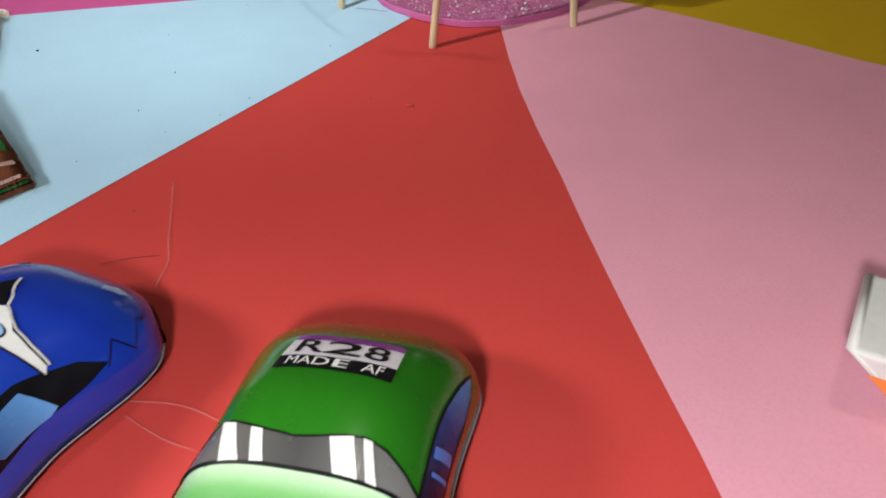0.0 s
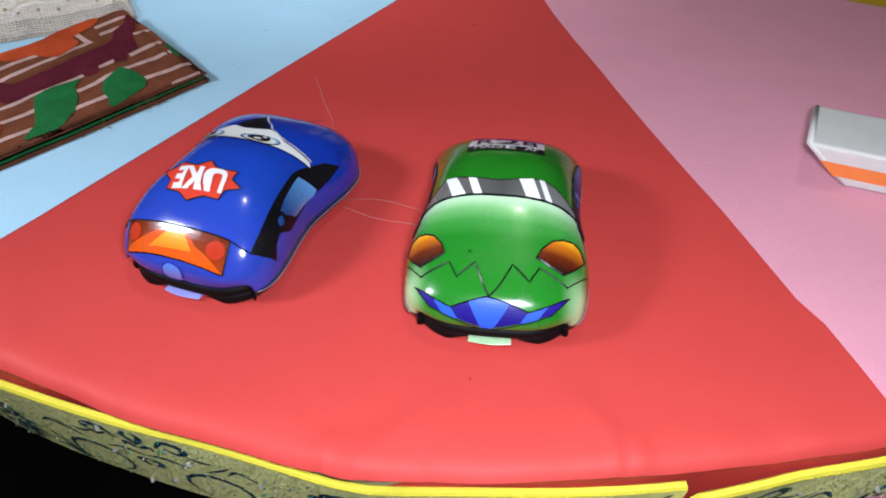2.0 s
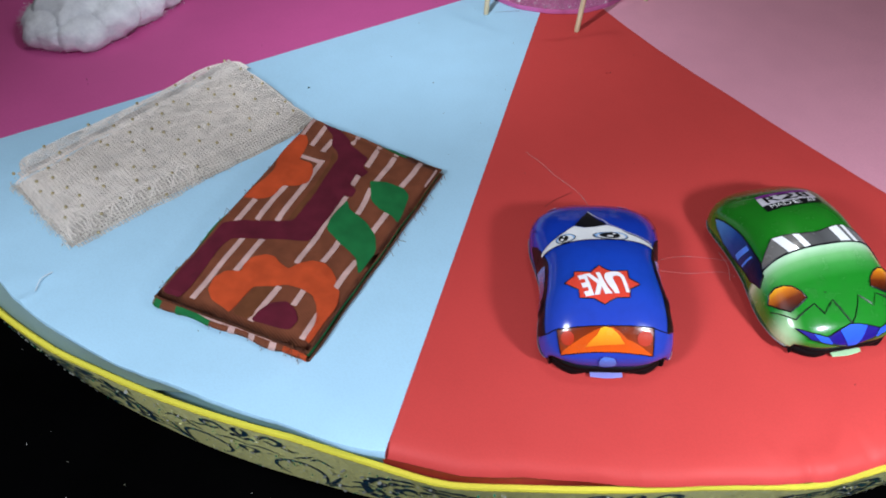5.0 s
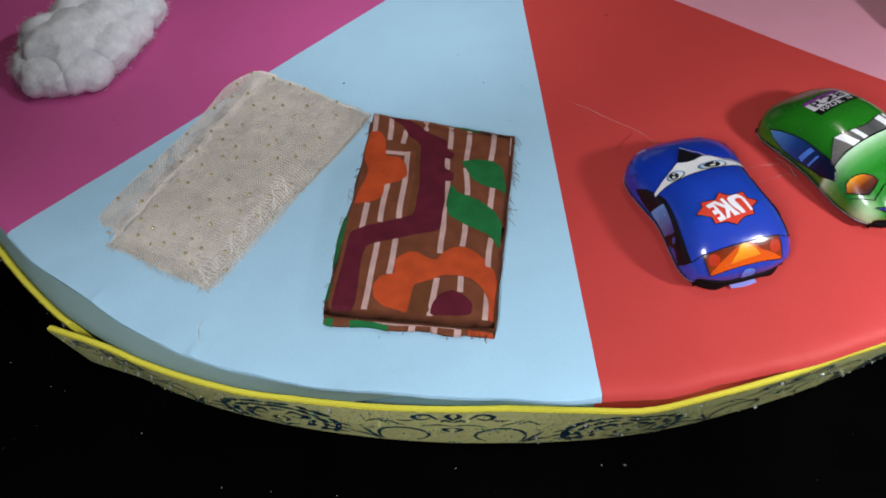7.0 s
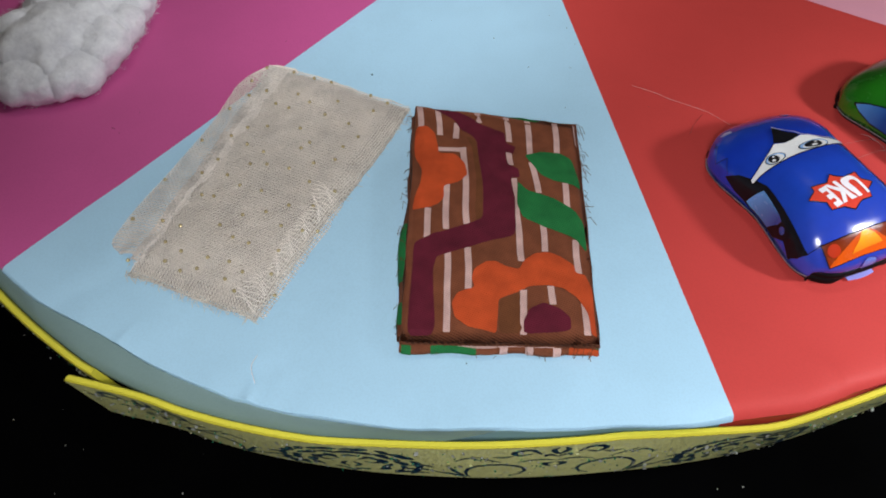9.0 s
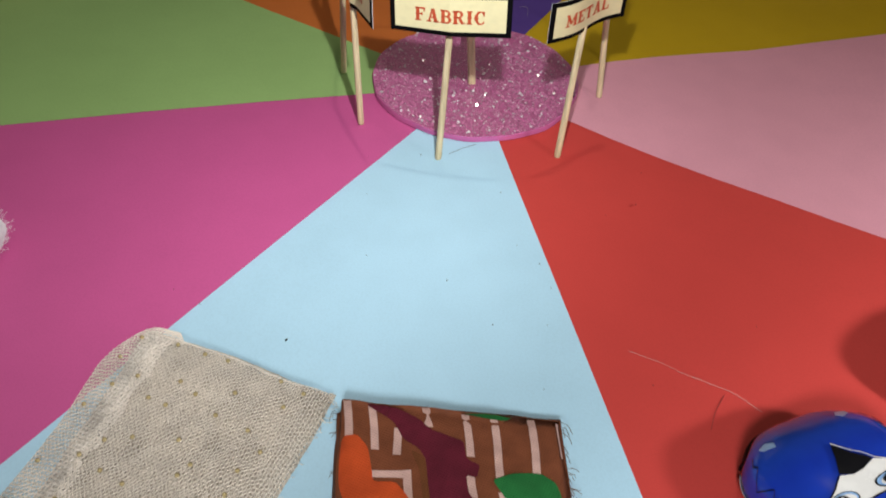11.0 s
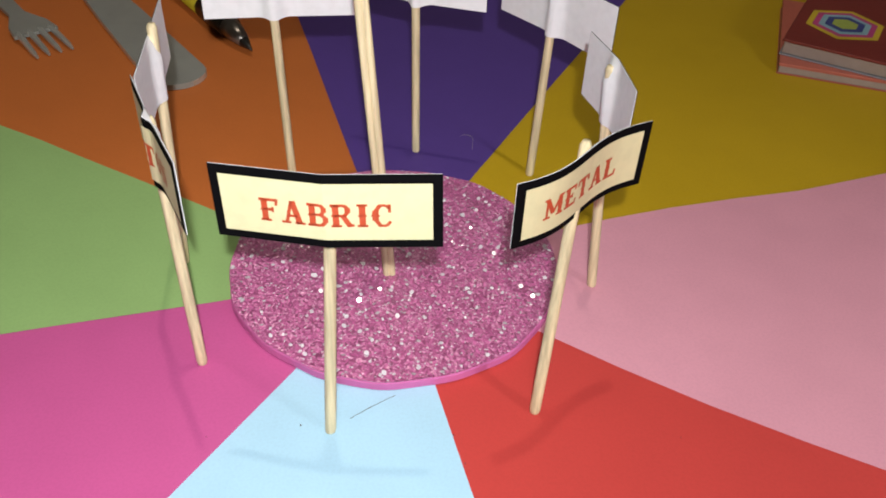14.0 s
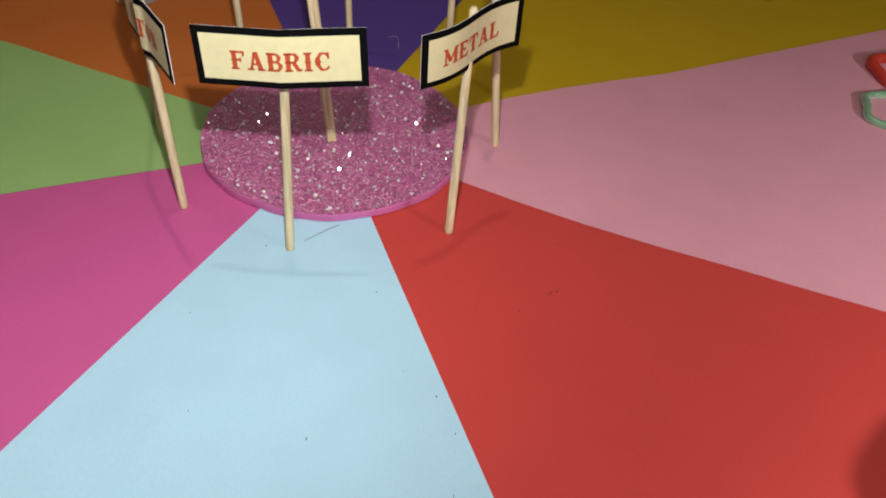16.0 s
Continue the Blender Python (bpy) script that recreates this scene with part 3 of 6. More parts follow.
        def rings(x):
            for flip in (1, -1):
                c = x + flip * 0.39
                stroke([(c - flip * 0.10, 0.10), (c - flip * 0.20, 0.22), (c - flip * 0.17, 0.40), (c, 0.50), (c + flip * 0.17, 0.42), (c + flip * 0.21, 0.22), (c + flip * 0.17, 0.06)], 0.014)
                stroke([(c + flip * 0.19, 0.08), (c + flip * 0.26, 0.20), (c + flip * 0.34, 0.42)], 0.013)
                stroke([(c + flip * 0.20, 0.05), (c + flip * 0.30, 0.16), (c + flip * 0.42, 0.22)], 0.015)
                stroke([(c + flip * 0.12, 0.62), (c + flip * 0.20, 0.72), (c + flip * 0.30, 0.62)], 0.010)
                stroke([(c - flip * 0.02, 0.56), (c + flip * 0.08, 0.66), (c + flip * 0.16, 0.76)], 0.008)
                stroke([(x + flip * 0.12, 0.78), (x + flip * 0.20, 0.92), (x + flip * 0.31, 0.86), (x + flip * 0.26, 0.76), (x + flip * 0.18, 0.82)], 0.017)
                stroke([(x + flip * 0.30, 0.76), (x + flip * 0.37, 0.72), (x + flip * 0.44, 0.74)], 0.011)
                stroke([(x, 0.58), (x + flip * 0.12, 0.62), (x + flip * 0.26, 0.56)], 0.010)
                stroke([(x, 0.76), (x + flip * 0.05, 0.88), (x + flip * 0.02, 0.95)], 0.016)
                stroke([(x, 0.70), (x + flip * 0.07, 0.76), (x + flip * 0.09, 0.70)], 0.014)
                stroke([(x, 0.52), (x + flip * 0.07, 0.48), (x + flip * 0.02, 0.40)], 0.016)

        if n in (0, 1, 2):
            # the print repeats every 23.5 degrees
            for k in range(-8, 20):
                for middle, draw in ((-65.1 + 23.5 * k, wreath), (-53.3 + 23.5 * k, rings)):
                    if a0 - 5 < middle < a1 + 5:
                        draw(radians(middle - a0) * 6.8)
        if motif:
            tagged(part("printed_damask", *joined(*motif), NAVY_GLITTER, foam, "dark blue printed scrolls and leaves"), kind="stuff")
        # coarse flakes that catch the light
        flakes = []
        for k in range(900 if n < 3 else 0):
            u, h, s, t = rnd.uniform(0.01, 0.99), rnd.uniform(0.06, 0.93), rnd.uniform(0.004, 0.009) if k % 6 != 1 else rnd.uniform(0.011, 0.017), rnd.uniform(0, 6)
            c = Vector(face(u, h, 0.021))
            e1, e2 = Vector(face(min(1, u + 0.01), h, 0.016)) - c, Vector(face(u, h + 0.05, 0.016)) - c
            e1, e2 = e1.normalized() * s, e2.normalized() * s
            up = e1.cross(e2).normalized() * s * rnd.uniform(-0.9, 0.9)
            flakes.append(([c + e1 * math.cos(t + j * 1.05) + e2 * math.sin(t + j * 1.05) + up * math.cos(j * 1.05 + t * 3) for j in range(6)], [tuple(range(6))]))
        green, flakes = flakes[::3], [q for k, q in enumerate(flakes) if k % 3]
        if green:
            tagged(part("glitter_sprinkle", *joined(*green), GREEN_FLAKE, foam, "coarse green flakes"), kind="stuff")
        if flakes:
            tagged(part("glitter_sprinkle", *joined(*flakes), FLAKE, foam, "coarse shiny flakes"), kind="stuff")
    # the end of the pink paper that hangs out under the strip
    rows = [[strip_place(-22 + 14 * i / 10, h, -0.02 + 0.10 * (1 - h) * math.sin(math.pi * min(1.0, i / 5))) for h in (0.5, 0.1, 0.02, -0.02)] for i in range(11)]
    part("paper_flap", *sheet(rows), PAPERS["pink"], b, "loose end of pink paper under the edging", smooth=True)


GREEN_FLAKE = plain("green_flake", (0.10, 0.70, 0.36), 0.25, 0.75, relief=0)
FLAKE = plain("silver_flake", (0.97, 1.0, 0.85), 0.28, 0.7, relief=0)


# ---- the sticks with their signs ----
def sign(text, foot, head, centre, facing, width=0.95, height=0.36, tilt=0.0, lean=0.0, bend=None, size=0.12, squeeze=1.0, drop=0.0, radius=0.029, shift=0.0):
    """A bamboo stick with a card glued round it. facing: the way its printed side looks, in degrees; bend: how the card curves away from the reader."""
    label = "small cream paper sign reading %s on a bamboo stick" % text if text else "small paper sign on a bamboo stick, seen from its white back"
    s = thing("material_sign", label, "sign", at(*foot, 0, facing + 90), "signs round the glitter disc")
    c, q = math.cos(radians(facing + 90)), math.sin(radians(facing + 90))

    def turned(p):
        dx, dy = p[0] - foot[0], p[1] - foot[1]
        return Vector((dx * c + dy * q, -dx * q + dy * c, p[2]))

    tip, mid = turned(head), turned(centre)
    rod = lambda z: (tip.x * z / tip.z, tip.y * z / tip.z)
    pts = [(*rod(z), z) for z in (-0.02, 0.02, tip.z * 0.25, tip.z * 0.5, tip.z * 0.75, tip.z * 0.985, tip.z)]
    part("stick", *tube(pts, [radius * 0.8, radius, radius, radius * 0.98, radius * 0.97, radius * 0.95, radius * 0.6], 12), BAMBOO, s, smooth=True)
    bend = bend or (lambda x: 0.0)
    k, r = math.cos(radians(tilt)), math.sin(radians(tilt))

    def face(x, z, out):
        """x and z on the card from its middle; out: towards the reader."""
        return (mid.x + x * k - z * r, mid.y + bend(x) + lean * z - out, mid.z + x * r + z * k)

    def panel(w, h, out, deep=0.0, n=28):
        xs = [w * (i / n - 0.5) for i in range(n + 1)]
        if not deep:
            return sheet([[face(x, -h / 2, out), face(x, h / 2, out)] for x in xs])
        v, f = sheet([[face(x, -h / 2, out), face(x, h / 2, out), face(x, h / 2, out - deep), face(x, -h / 2, out - deep), face(x, -h / 2, out)] for x in xs])
        return v, f + [(0, 1, 2, 3), tuple(n * 5 + j for j in (3, 2, 1, 0))]

    card = part("card", *panel(width * 0.995, height * 0.99, 0.0, 0.003), WHITE_PAPER, s, "white paper backing")
    e = 0.040
    part("border", *panel(width, height, 0.003), BLACK_INK, card, "black printed border")
    part("face_print", *panel(width - 2 * e, height - 2 * e, 0.008), CREAM, card, "cream printed panel")
    # the sheet pasted over the back, raised where the stick runs under it
    rows = []
    for i in range(37):
        x = width * 0.97 * (i / 36 - 0.5)
        row = []
        for z in np.linspace(-height * 0.49, height * 0.49, 7):
            p = Vector(face(x, z, -0.005))
            rx, ry = rod(p.z)
            if p.z < tip.z + 0.01:
                near = math.exp(-(((p.x - rx) / 0.05) ** 2))
                p.y += max(0.0, ry + radius + 0.004 - p.y) * min(1.0, near * 1.15) * max(0.0, min(1.0, (0.5 * height - z) / (0.3 * height)))
            row.append(p)
        rows.append(row)
    part("back_sheet", *sheet(rows), WHITE_PAPER, card, "white paper pasted over the stick", smooth=True)
    if text:
        v, f = slab_text(text, size * squeeze, size)
        part("lettering", [face(x + shift, y - drop, 0.012) for x, y in v], f, RED_INK, card, "red western lettering")
    return s


GLYPHS = {
    # strokes as (x0, y0, x1, y1, thickness) in a box one high; feet are wide slabs
    "F": (0.72, [(0.2, 0, 0.2, 1, 0.2), (0.02, 0.04, 0.42, 0.04, 0.08), (0.02, 0.95, 0.68, 0.95, 0.1), (0.64, 0.72, 0.68, 1, 0.08), (0.2, 0.52, 0.5, 0.52, 0.1), (0.5, 0.4, 0.5, 0.64, 0.06)]),
    "A": (0.92, [(0.2, 0, 0.44, 1, 0.1), (0.7, 0, 0.46, 1, 0.2), (0.02, 0.04, 0.36, 0.04, 0.08), (0.52, 0.04, 0.9, 0.04, 0.08), (0.26, 0.34, 0.64, 0.34, 0.08)]),
    "B": (0.78, [(0.2, 0, 0.2, 1, 0.2), (0.02, 0.05, 0.5, 0.05, 0.1), (0.02, 0.95, 0.5, 0.95, 0.1), (0.2, 0.52, 0.52, 0.52, 0.09), (0.5, 0.96, 0.62, 0.84, 0.12), (0.62, 0.86, 0.62, 0.64, 0.16), (0.62, 0.66, 0.5, 0.53, 0.11), (0.5, 0.53, 0.67, 0.4, 0.12), (0.67, 0.42, 0.67, 0.18, 0.17), (0.67, 0.2, 0.5, 0.04, 0.12)]),
    "R": (0.86, [(0.2, 0, 0.2, 1, 0.2), (0.02, 0.04, 0.4, 0.04, 0.08), (0.02, 0.95, 0.5, 0.95, 0.1), (0.2, 0.5, 0.52, 0.5, 0.09), (0.5, 0.96, 0.62, 0.84, 0.12), (0.62, 0.86, 0.62, 0.62, 0.17), (0.62, 0.64, 0.5, 0.5, 0.12), (0.45, 0.5, 0.68, 0.05, 0.17), (0.62, 0.04, 0.84, 0.08, 0.09)]),
    "I": (0.44, [(0.22, 0, 0.22, 1, 0.2), (0.03, 0.04, 0.41, 0.04, 0.08), (0.03, 0.96, 0.41, 0.96, 0.08)]),
    "C": (0.78, [(0.18, 0.28, 0.18, 0.72, 0.2), (0.18, 0.68, 0.34, 0.95, 0.13), (0.3, 0.95, 0.56, 0.95, 0.09), (0.56, 0.96, 0.68, 0.8, 0.09), (0.68, 0.64, 0.68, 1, 0.08), (0.18, 0.32, 0.34, 0.05, 0.13), (0.3, 0.05, 0.56, 0.05, 0.09), (0.56, 0.04, 0.71, 0.24, 0.09)]),
    "M": (1.04, [(0.18, 0, 0.18, 1, 0.09), (0.84, 0, 0.84, 1, 0.19), (0.16, 1, 0.5, 0.2, 0.17), (0.84, 1, 0.5, 0.2, 0.09), (0.02, 0.04, 0.36, 0.04, 0.08), (0.66, 0.04, 1.02, 0.04, 0.08), (0.02, 0.96, 0.26, 0.96, 0.08), (0.76, 0.96, 1.02, 0.96, 0.08)]),
    "E": (0.76, [(0.2, 0, 0.2, 1, 0.2), (0.02, 0.05, 0.68, 0.05, 0.1), (0.02, 0.95, 0.66, 0.95, 0.1), (0.66, 0, 0.7, 0.27, 0.08), (0.62, 0.74, 0.66, 1, 0.08), (0.2, 0.52, 0.48, 0.52, 0.1), (0.48, 0.41, 0.48, 0.63, 0.06)]),
    "T": (0.8, [(0.39, 0, 0.39, 1, 0.2), (0.2, 0.04, 0.58, 0.04, 0.08), (0.04, 0.95, 0.74, 0.95, 0.1), (0.04, 0.7, 0.08, 1, 0.08), (0.7, 1, 0.74, 0.7, 0.08)]),
    "L": (0.74, [(0.2, 0, 0.2, 1, 0.2), (0.02, 0.96, 0.4, 0.96, 0.08), (0.02, 0.05, 0.66, 0.05, 0.1), (0.64, 0, 0.68, 0.3, 0.08)]),
    "O": (0.84, [(0.18, 0.28, 0.18, 0.72, 0.19), (0.64, 0.28, 0.64, 0.72, 0.19), (0.18, 0.68, 0.34, 0.95, 0.12), (0.64, 0.68, 0.48, 0.95, 0.12), (0.3, 0.95, 0.52, 0.95, 0.09), (0.18, 0.32, 0.34, 0.05, 0.12), (0.64, 0.32, 0.48, 0.05, 0.12), (0.3, 0.05, 0.52, 0.05, 0.09)]),
    "N": (0.96, [(0.18, 0, 0.18, 1, 0.1), (0.76, 0, 0.76, 1, 0.1), (0.16, 1, 0.76, 0.02, 0.18), (0.02, 0.04, 0.36, 0.04, 0.08), (0.02, 0.96, 0.28, 0.96, 0.08), (0.6, 0.96, 0.92, 0.96, 0.08)]),
}


def slab_text(text, sx, sy):
    """Western slab letters centred on the origin, made of flat strokes."""
    verts, faces = [], []
    total = sum(GLYPHS[ch][0] + 0.06 for ch in text) - 0.06
    x = -total / 2
    for ch in text:
        wide, strokes = GLYPHS[ch]
        spurs = [(a - 0.16, 0.5, a + 0.16, 0.5, 0.05) for a, b, c, d, t in strokes if a == c and t >= 0.19]
        for a, b, c, d, t in strokes + spurs:
            p, q = Vector((a, b)), Vector((c, d))
            way = (q - p).normalized()
            side = Vector((-way.y, way.x)) * (t * 0.54 + 0.008)
            k = len(verts)
            for e in (p - side, q - side, q + side, p + side):
                verts.append(((x + e.x) * sx, (e.y - 0.5) * sy))
            faces.append((k, k + 1, k + 2, k + 3))
        x += wide + 0.06
    return verts, faces


def signs():
    sign("FABRIC", (-0.093, -1.300), (-0.045, -1.215, 1.46), (-0.049, -1.285, 1.375), -88, 0.945, 0.345, 2.4, 0.06, lambda x: 0.10 * abs(x) - 0.02, 0.106, 1.07, 0.012)
    sign("METAL", (0.918, -1.005), (0.975, -0.79, 1.515), (0.983, -0.847, 1.331), -45.9, 0.80, 0.35, 1.9, -0.04, lambda x: 0.036 * math.sin(7.3 * x), 0.106, 1.04, 0.004, shift=-0.018)
    sign("COTTON", (-0.883, -0.959), (-0.965, -0.835, 1.44), (-0.940, -0.912, 1.308), -145.5, 0.92, 0.355, 3.0, 0.01, lambda x: 0.012 - 0.028 * math.exp(-((x / 0.05) ** 2)) + 0.02 * abs(x), 0.106, 0.95, 0.0)
    for foot, head, centre, facing, width, tilt, bend in (
        ((1.213, 0.045), (1.100, 0.03, 1.47), (1.115, 0.02, 1.325), 19, 0.66, 0.0, lambda x: 0.10 * abs(x) - 0.02),
        ((-1.28, -0.17), (-1.275, -0.03, 1.50), (-1.30, -0.04, 1.26), 195, 0.96, 0.0, lambda x: 0.0),
        ((-0.90, 0.90), (-0.95, 0.95, 1.50), (-0.90, 0.99, 1.315), 106, 0.97, 0.0, lambda x: 0.02 * abs(x)),
        ((-0.083, 1.343), (-0.113, 1.393, 1.50), (-0.11, 1.47, 1.29), 79, 0.97, 0.0, lambda x: 0.02 * math.cos(4 * x)),
        ((0.77, 1.19), (0.81, 1.24, 1.50), (0.83, 1.25, 1.24), 46, 1.0, 0.0, lambda x: 0.05 * abs(x)),
    ):
        sign("", foot, head, centre, facing, width, 0.37, tilt, 0.0, bend)
    # the taller pair of skewers in the middle of the disc
    s = thing("centre_stick", "tall doubled bamboo skewer standing in the middle of the glitter disc", "stick", at(-0.01, -0.135, 0.058))
    for dx, dy in ((-0.014, 0.0), (0.016, 0.008)):
        part("skewer", *tube([(dx - 0.078 * z, dy + 0.01 * z, z) for z in (-0.03, 0.0, 0.8, 1.6, 2.28, 2.3)], [0.018, 0.022, 0.022, 0.022, 0.021, 0.014], 10), BAMBOO, s, smooth=True)


# ---- the tin cars ----
class Shell:
    """A pressed tin body: c runs along its middle line from the end that looks outwards, a from side to side (-1 to 1)."""

    def __init__(self, line, wide, crown, floor=0.085, ends=(0.13, 0.13)):
        # line: (along, height) of the middle line; wide: half widths; crown: how square the section is
        pts = [(s, h, w) for (s, h), w in zip(line, wide)]
        p, _ = curve_through([(s, h) for s, h, _ in pts], 400)
        run = np.r_[0, np.cumsum(np.linalg.norm(np.diff(p, axis=0), axis=1))]
        knots = np.array([run[np.argmin(np.hypot(*(p - q[:2]).T))] for q in pts])
        w, _ = curve_through([(k, q[2]) for k, q in zip(knots, pts)], 400)
        self.run, self.p, self.kw, self.w = run, p, w[:, 0], w[:, 1]
        self.length, self.floor, self.ends, self.crown = float(run[-1]), floor, ends, crown
        self.lips = (line[0][1], line[-1][1])

    def point(self, c, a):
        c, a = max(0.0, min(self.length, c)), max(-1.0, min(1.0, a))
        s, h = (np.interp(c, self.run, self.p[:, k]) for k in (0, 1))
        w = np.interp(c, self.kw, self.w)
        f = a * math.pi / 2
        y = w * math.copysign(abs(math.sin(f)) ** self.crown[0], a)
        near, far = max(0.0, 1 - c / 0.5) ** 2, max(0.0, 1 - (self.length - c) / 0.5) ** 2
        low = self.floor + (self.lips[0] - self.floor) * near + (self.lips[1] - self.floor) * far
        z = low + (h - low) * max(0.0, math.cos(f)) ** self.crown[1]
        bow = abs(math.sin(f)) ** 3
        s += self.ends[0] * bow * max(0.0, 1 - c / 0.62) ** 1.3 - self.ends[1] * bow * max(0.0, 1 - (self.length - c) / 0.62) ** 1.3
        return Vector((s, y, z))

    def on(self, c, a, out=0.005):
        p = self.point(c, a)
        n = (self.point(c + 0.01, a) - self.point(c - 0.01, a)).cross(self.point(c, min(1, a + 0.01)) - self.point(c, max(-1, a - 0.01)))
        n = n.normalized() if n.length > 1e-9 else Vector((0, 0, 1))
        if n.dot(p - Vector((0.8, 0, 0.12))) < 0:
            n = -n
        return p + n * out

    def body(self, rows=96, cols=56):
        """The outside, and a turned-in hem all round its foot."""
        grid = [[self.point(self.length * i / rows, -1 + 2 * j / cols) for j in range(cols + 1)] for i in range(rows + 1)]
        hem = lambda q: Vector((0.75 + (q.x - 0.75) * 0.97, q.y * 0.96, q.z + 0.004))
        return sheet([[hem(r[0])] + r + [hem(r[-1])] for r in grid])

    def rim(self, side):
        """Points along the foot of one flank."""
        return [self.point(c, side) + Vector((0, side * 0.002, 0.002)) for c in np.linspace(0.16, self.length - 0.2, 50)]

    def foot(self, far, reach):
        """The plan of one end: along a flank, round the corner, and back along the other."""
        at_c = (lambda c: self.length - c) if far else (lambda c: c)
        path = [self.point(at_c(c), -1) for c in np.linspace(reach, 0.01, 9)]
        path += [self.point(at_c(0.0), a) for a in np.linspace(-1, 1, 41)]
        return path + [self.point(at_c(c), 1) for c in np.linspace(0.01, reach, 9)]

    def decal(self, outline, step=0.03, out=0.005):
        return patch(outline, step, lambda c, a: self.on(c, a, out))

    def line(self, points, width, out=0.007, closed=False):
        """A printed line: a narrow ribbon along points of the shell."""
        pts = []
        ring = points + points[:1] if closed else points
        for a, b in zip(ring, ring[1:]):
            k = max(1, int(math.dist(a, b) / 0.025))
            pts += [(a[0] + (b[0] - a[0]) * t / k, a[1] + (b[1] - a[1]) * t / k) for t in range(k)]
        pts.append(ring[-1])
        at3 = [self.on(c, a, out) for c, a in pts]
        rows = []
        for i, q in enumerate(at3):
            way = at3[min(i + 1, len(at3) - 1)] - at3[max(0, i - 1)]
            side = way.cross(q - Vector((0.8, 0, 0.1))).normalized() * width / 2
            rows.append([q - side, q + side])
        return sheet(rows)

    def letters(self, text, quad, out, bold=0.0):
        """Letters stretched onto a patch: its foot's start and end, then its head's start and end."""
        v, f = lettering(text, 1.0, bold)
        xs, ys = [q[0] for q in v], [q[1] for q in v]
        (a, b), (c, d) = (min(xs), max(xs)), (min(ys), max(ys))
        verts = []
        for x, y in v:
            s, t = (x - a) / (b - a), (y - c) / (d - c)
            foot = [quad[0][k] + (quad[1][k] - quad[0][k]) * s for k in (0, 1)]
            head = [quad[2][k] + (quad[3][k] - quad[2][k]) * s for k in (0, 1)]
            verts.append(self.on(foot[0] + (head[0] - foot[0]) * t, foot[1] + (head[1] - foot[1]) * t, out))
        return verts, f


def both_sides(outline, middle):
    """An outline given from the middle of the print, on one side and on the other."""
    return [(c, middle + a) for c, a in outline], [(c, middle - a) for c, a in outline]


CAR_WHITE = enamel("printed_white", [(0.0, (0.78, 0.78, 0.78)), (1.0, (0.8, 0.8, 0.8))])
LETTER_WHITE = enamel("printed_letter_white", [(0.0, (0.78, 0.74, 0.78)), (1.0, (0.8, 0.76, 0.8))], rough=0.4, coat=0.0, gloss=0.1)
CAR_BLACK = enamel("printed_black", [(0.0, (0.004, 0.004, 0.006)), (1.0, (0.005, 0.005, 0.007))], rough=0.3, coat=0.08, gloss=0.2)
LAMP_AMBER = enamel("printed_amber", [(0.0, (0.03, 0.006, 0.003)), (0.30, (0.12, 0.018, 0.003)), (0.58, (0.50, 0.14, 0.006)), (0.80, (0.85, 0.42, 0.01)), (1.0, (0.90, 0.56, 0.02))], 0, (0.22, 0.44), 0.25, coat=0.1, gloss=0.25)
TAIL_RED = enamel("printed_tail_red", [(0.0, (0.46, 0.032, 0.008)), (1.0, (0.50, 0.045, 0.010))], rough=0.3, coat=0.1, gloss=0.2)
STAR_RED = enamel("printed_red", [(0.0, (0.62, 0.045, 0.025)), (1.0, (0.62, 0.06, 0.03))], rough=0.4, coat=0.0, gloss=0.1)
ORANGE_PRINT = enamel("printed_orange", [(0.0, (0.72, 0.10, 0.006)), (1.0, (0.62, 0.08, 0.006))], 0, (-0.02, 0.10))
GOLD_PRINT = enamel("printed_gold", [(0.0, (0.80, 0.20, 0.008)), (1.0, (0.9, 0.5, 0.02))], 0, (-0.01, 0.09))
RUST_PRINT = enamel("printed_rust", [(0.0, (0.34, 0.045, 0.006)), (1.0, (0.13, 0.018, 0.005))], 0, (-0.02, 0.11))
BLUE_LIGHT = enamel("printed_light_blue", [(0.0, (0.03, 0.10, 0.66)), (1.0, (0.09, 0.26, 0.85))], 0, (0.0, 0.3), 0.3, coat=0.1, gloss=0.2)
PALE_BLUE = enamel("printed_pale_blue", [(0.0, (0.10, 0.22, 0.7)), (1.0, (0.30, 0.5, 0.8))])
INDIGO = enamel("printed_indigo", [(0.0, (0.015, 0.008, 0.20)), (1.0, (0.012, 0.008, 0.17))], rough=0.3, coat=0.1, gloss=0.2)
GLASS_BLUE = enamel("printed_window_blue", [(0.0, (0.02, 0.06, 0.25)), (1.0, (0.16, 0.42, 0.85))], 0, (0.48, 0.88))
GLASS_SIDE = enamel("printed_side_window", [(0.0, (0.006, 0.010, 0.04)), (0.45, (0.012, 0.06, 0.26)), (0.8, (0.08, 0.24, 0.55)), (1.0, (0.40, 0.52, 0.66))], 0, (0.70, 1.38), 0.3, coat=0.05, gloss=0.15)
SMOKE = enamel("printed_smoke_grey", [(0.0, (0.20, 0.20, 0.20)), (0.5, (0.07, 0.07, 0.07)), (1.0, (0.16, 0.15, 0.14))], 1, (-0.4, 0.4))
BUMPER_BLACK = plain("matt_black_plastic", (0.002, 0.002, 0.0025), 0.6)
BUMPER_BLACK.node_tree.nodes["Principled BSDF"].inputs["Specular IOR Level"].default_value = 0.15
BARE_TIN = plain("bare_tin_edge", (0.42, 0.38, 0.44), 0.35, 0.6, relief=0.05)


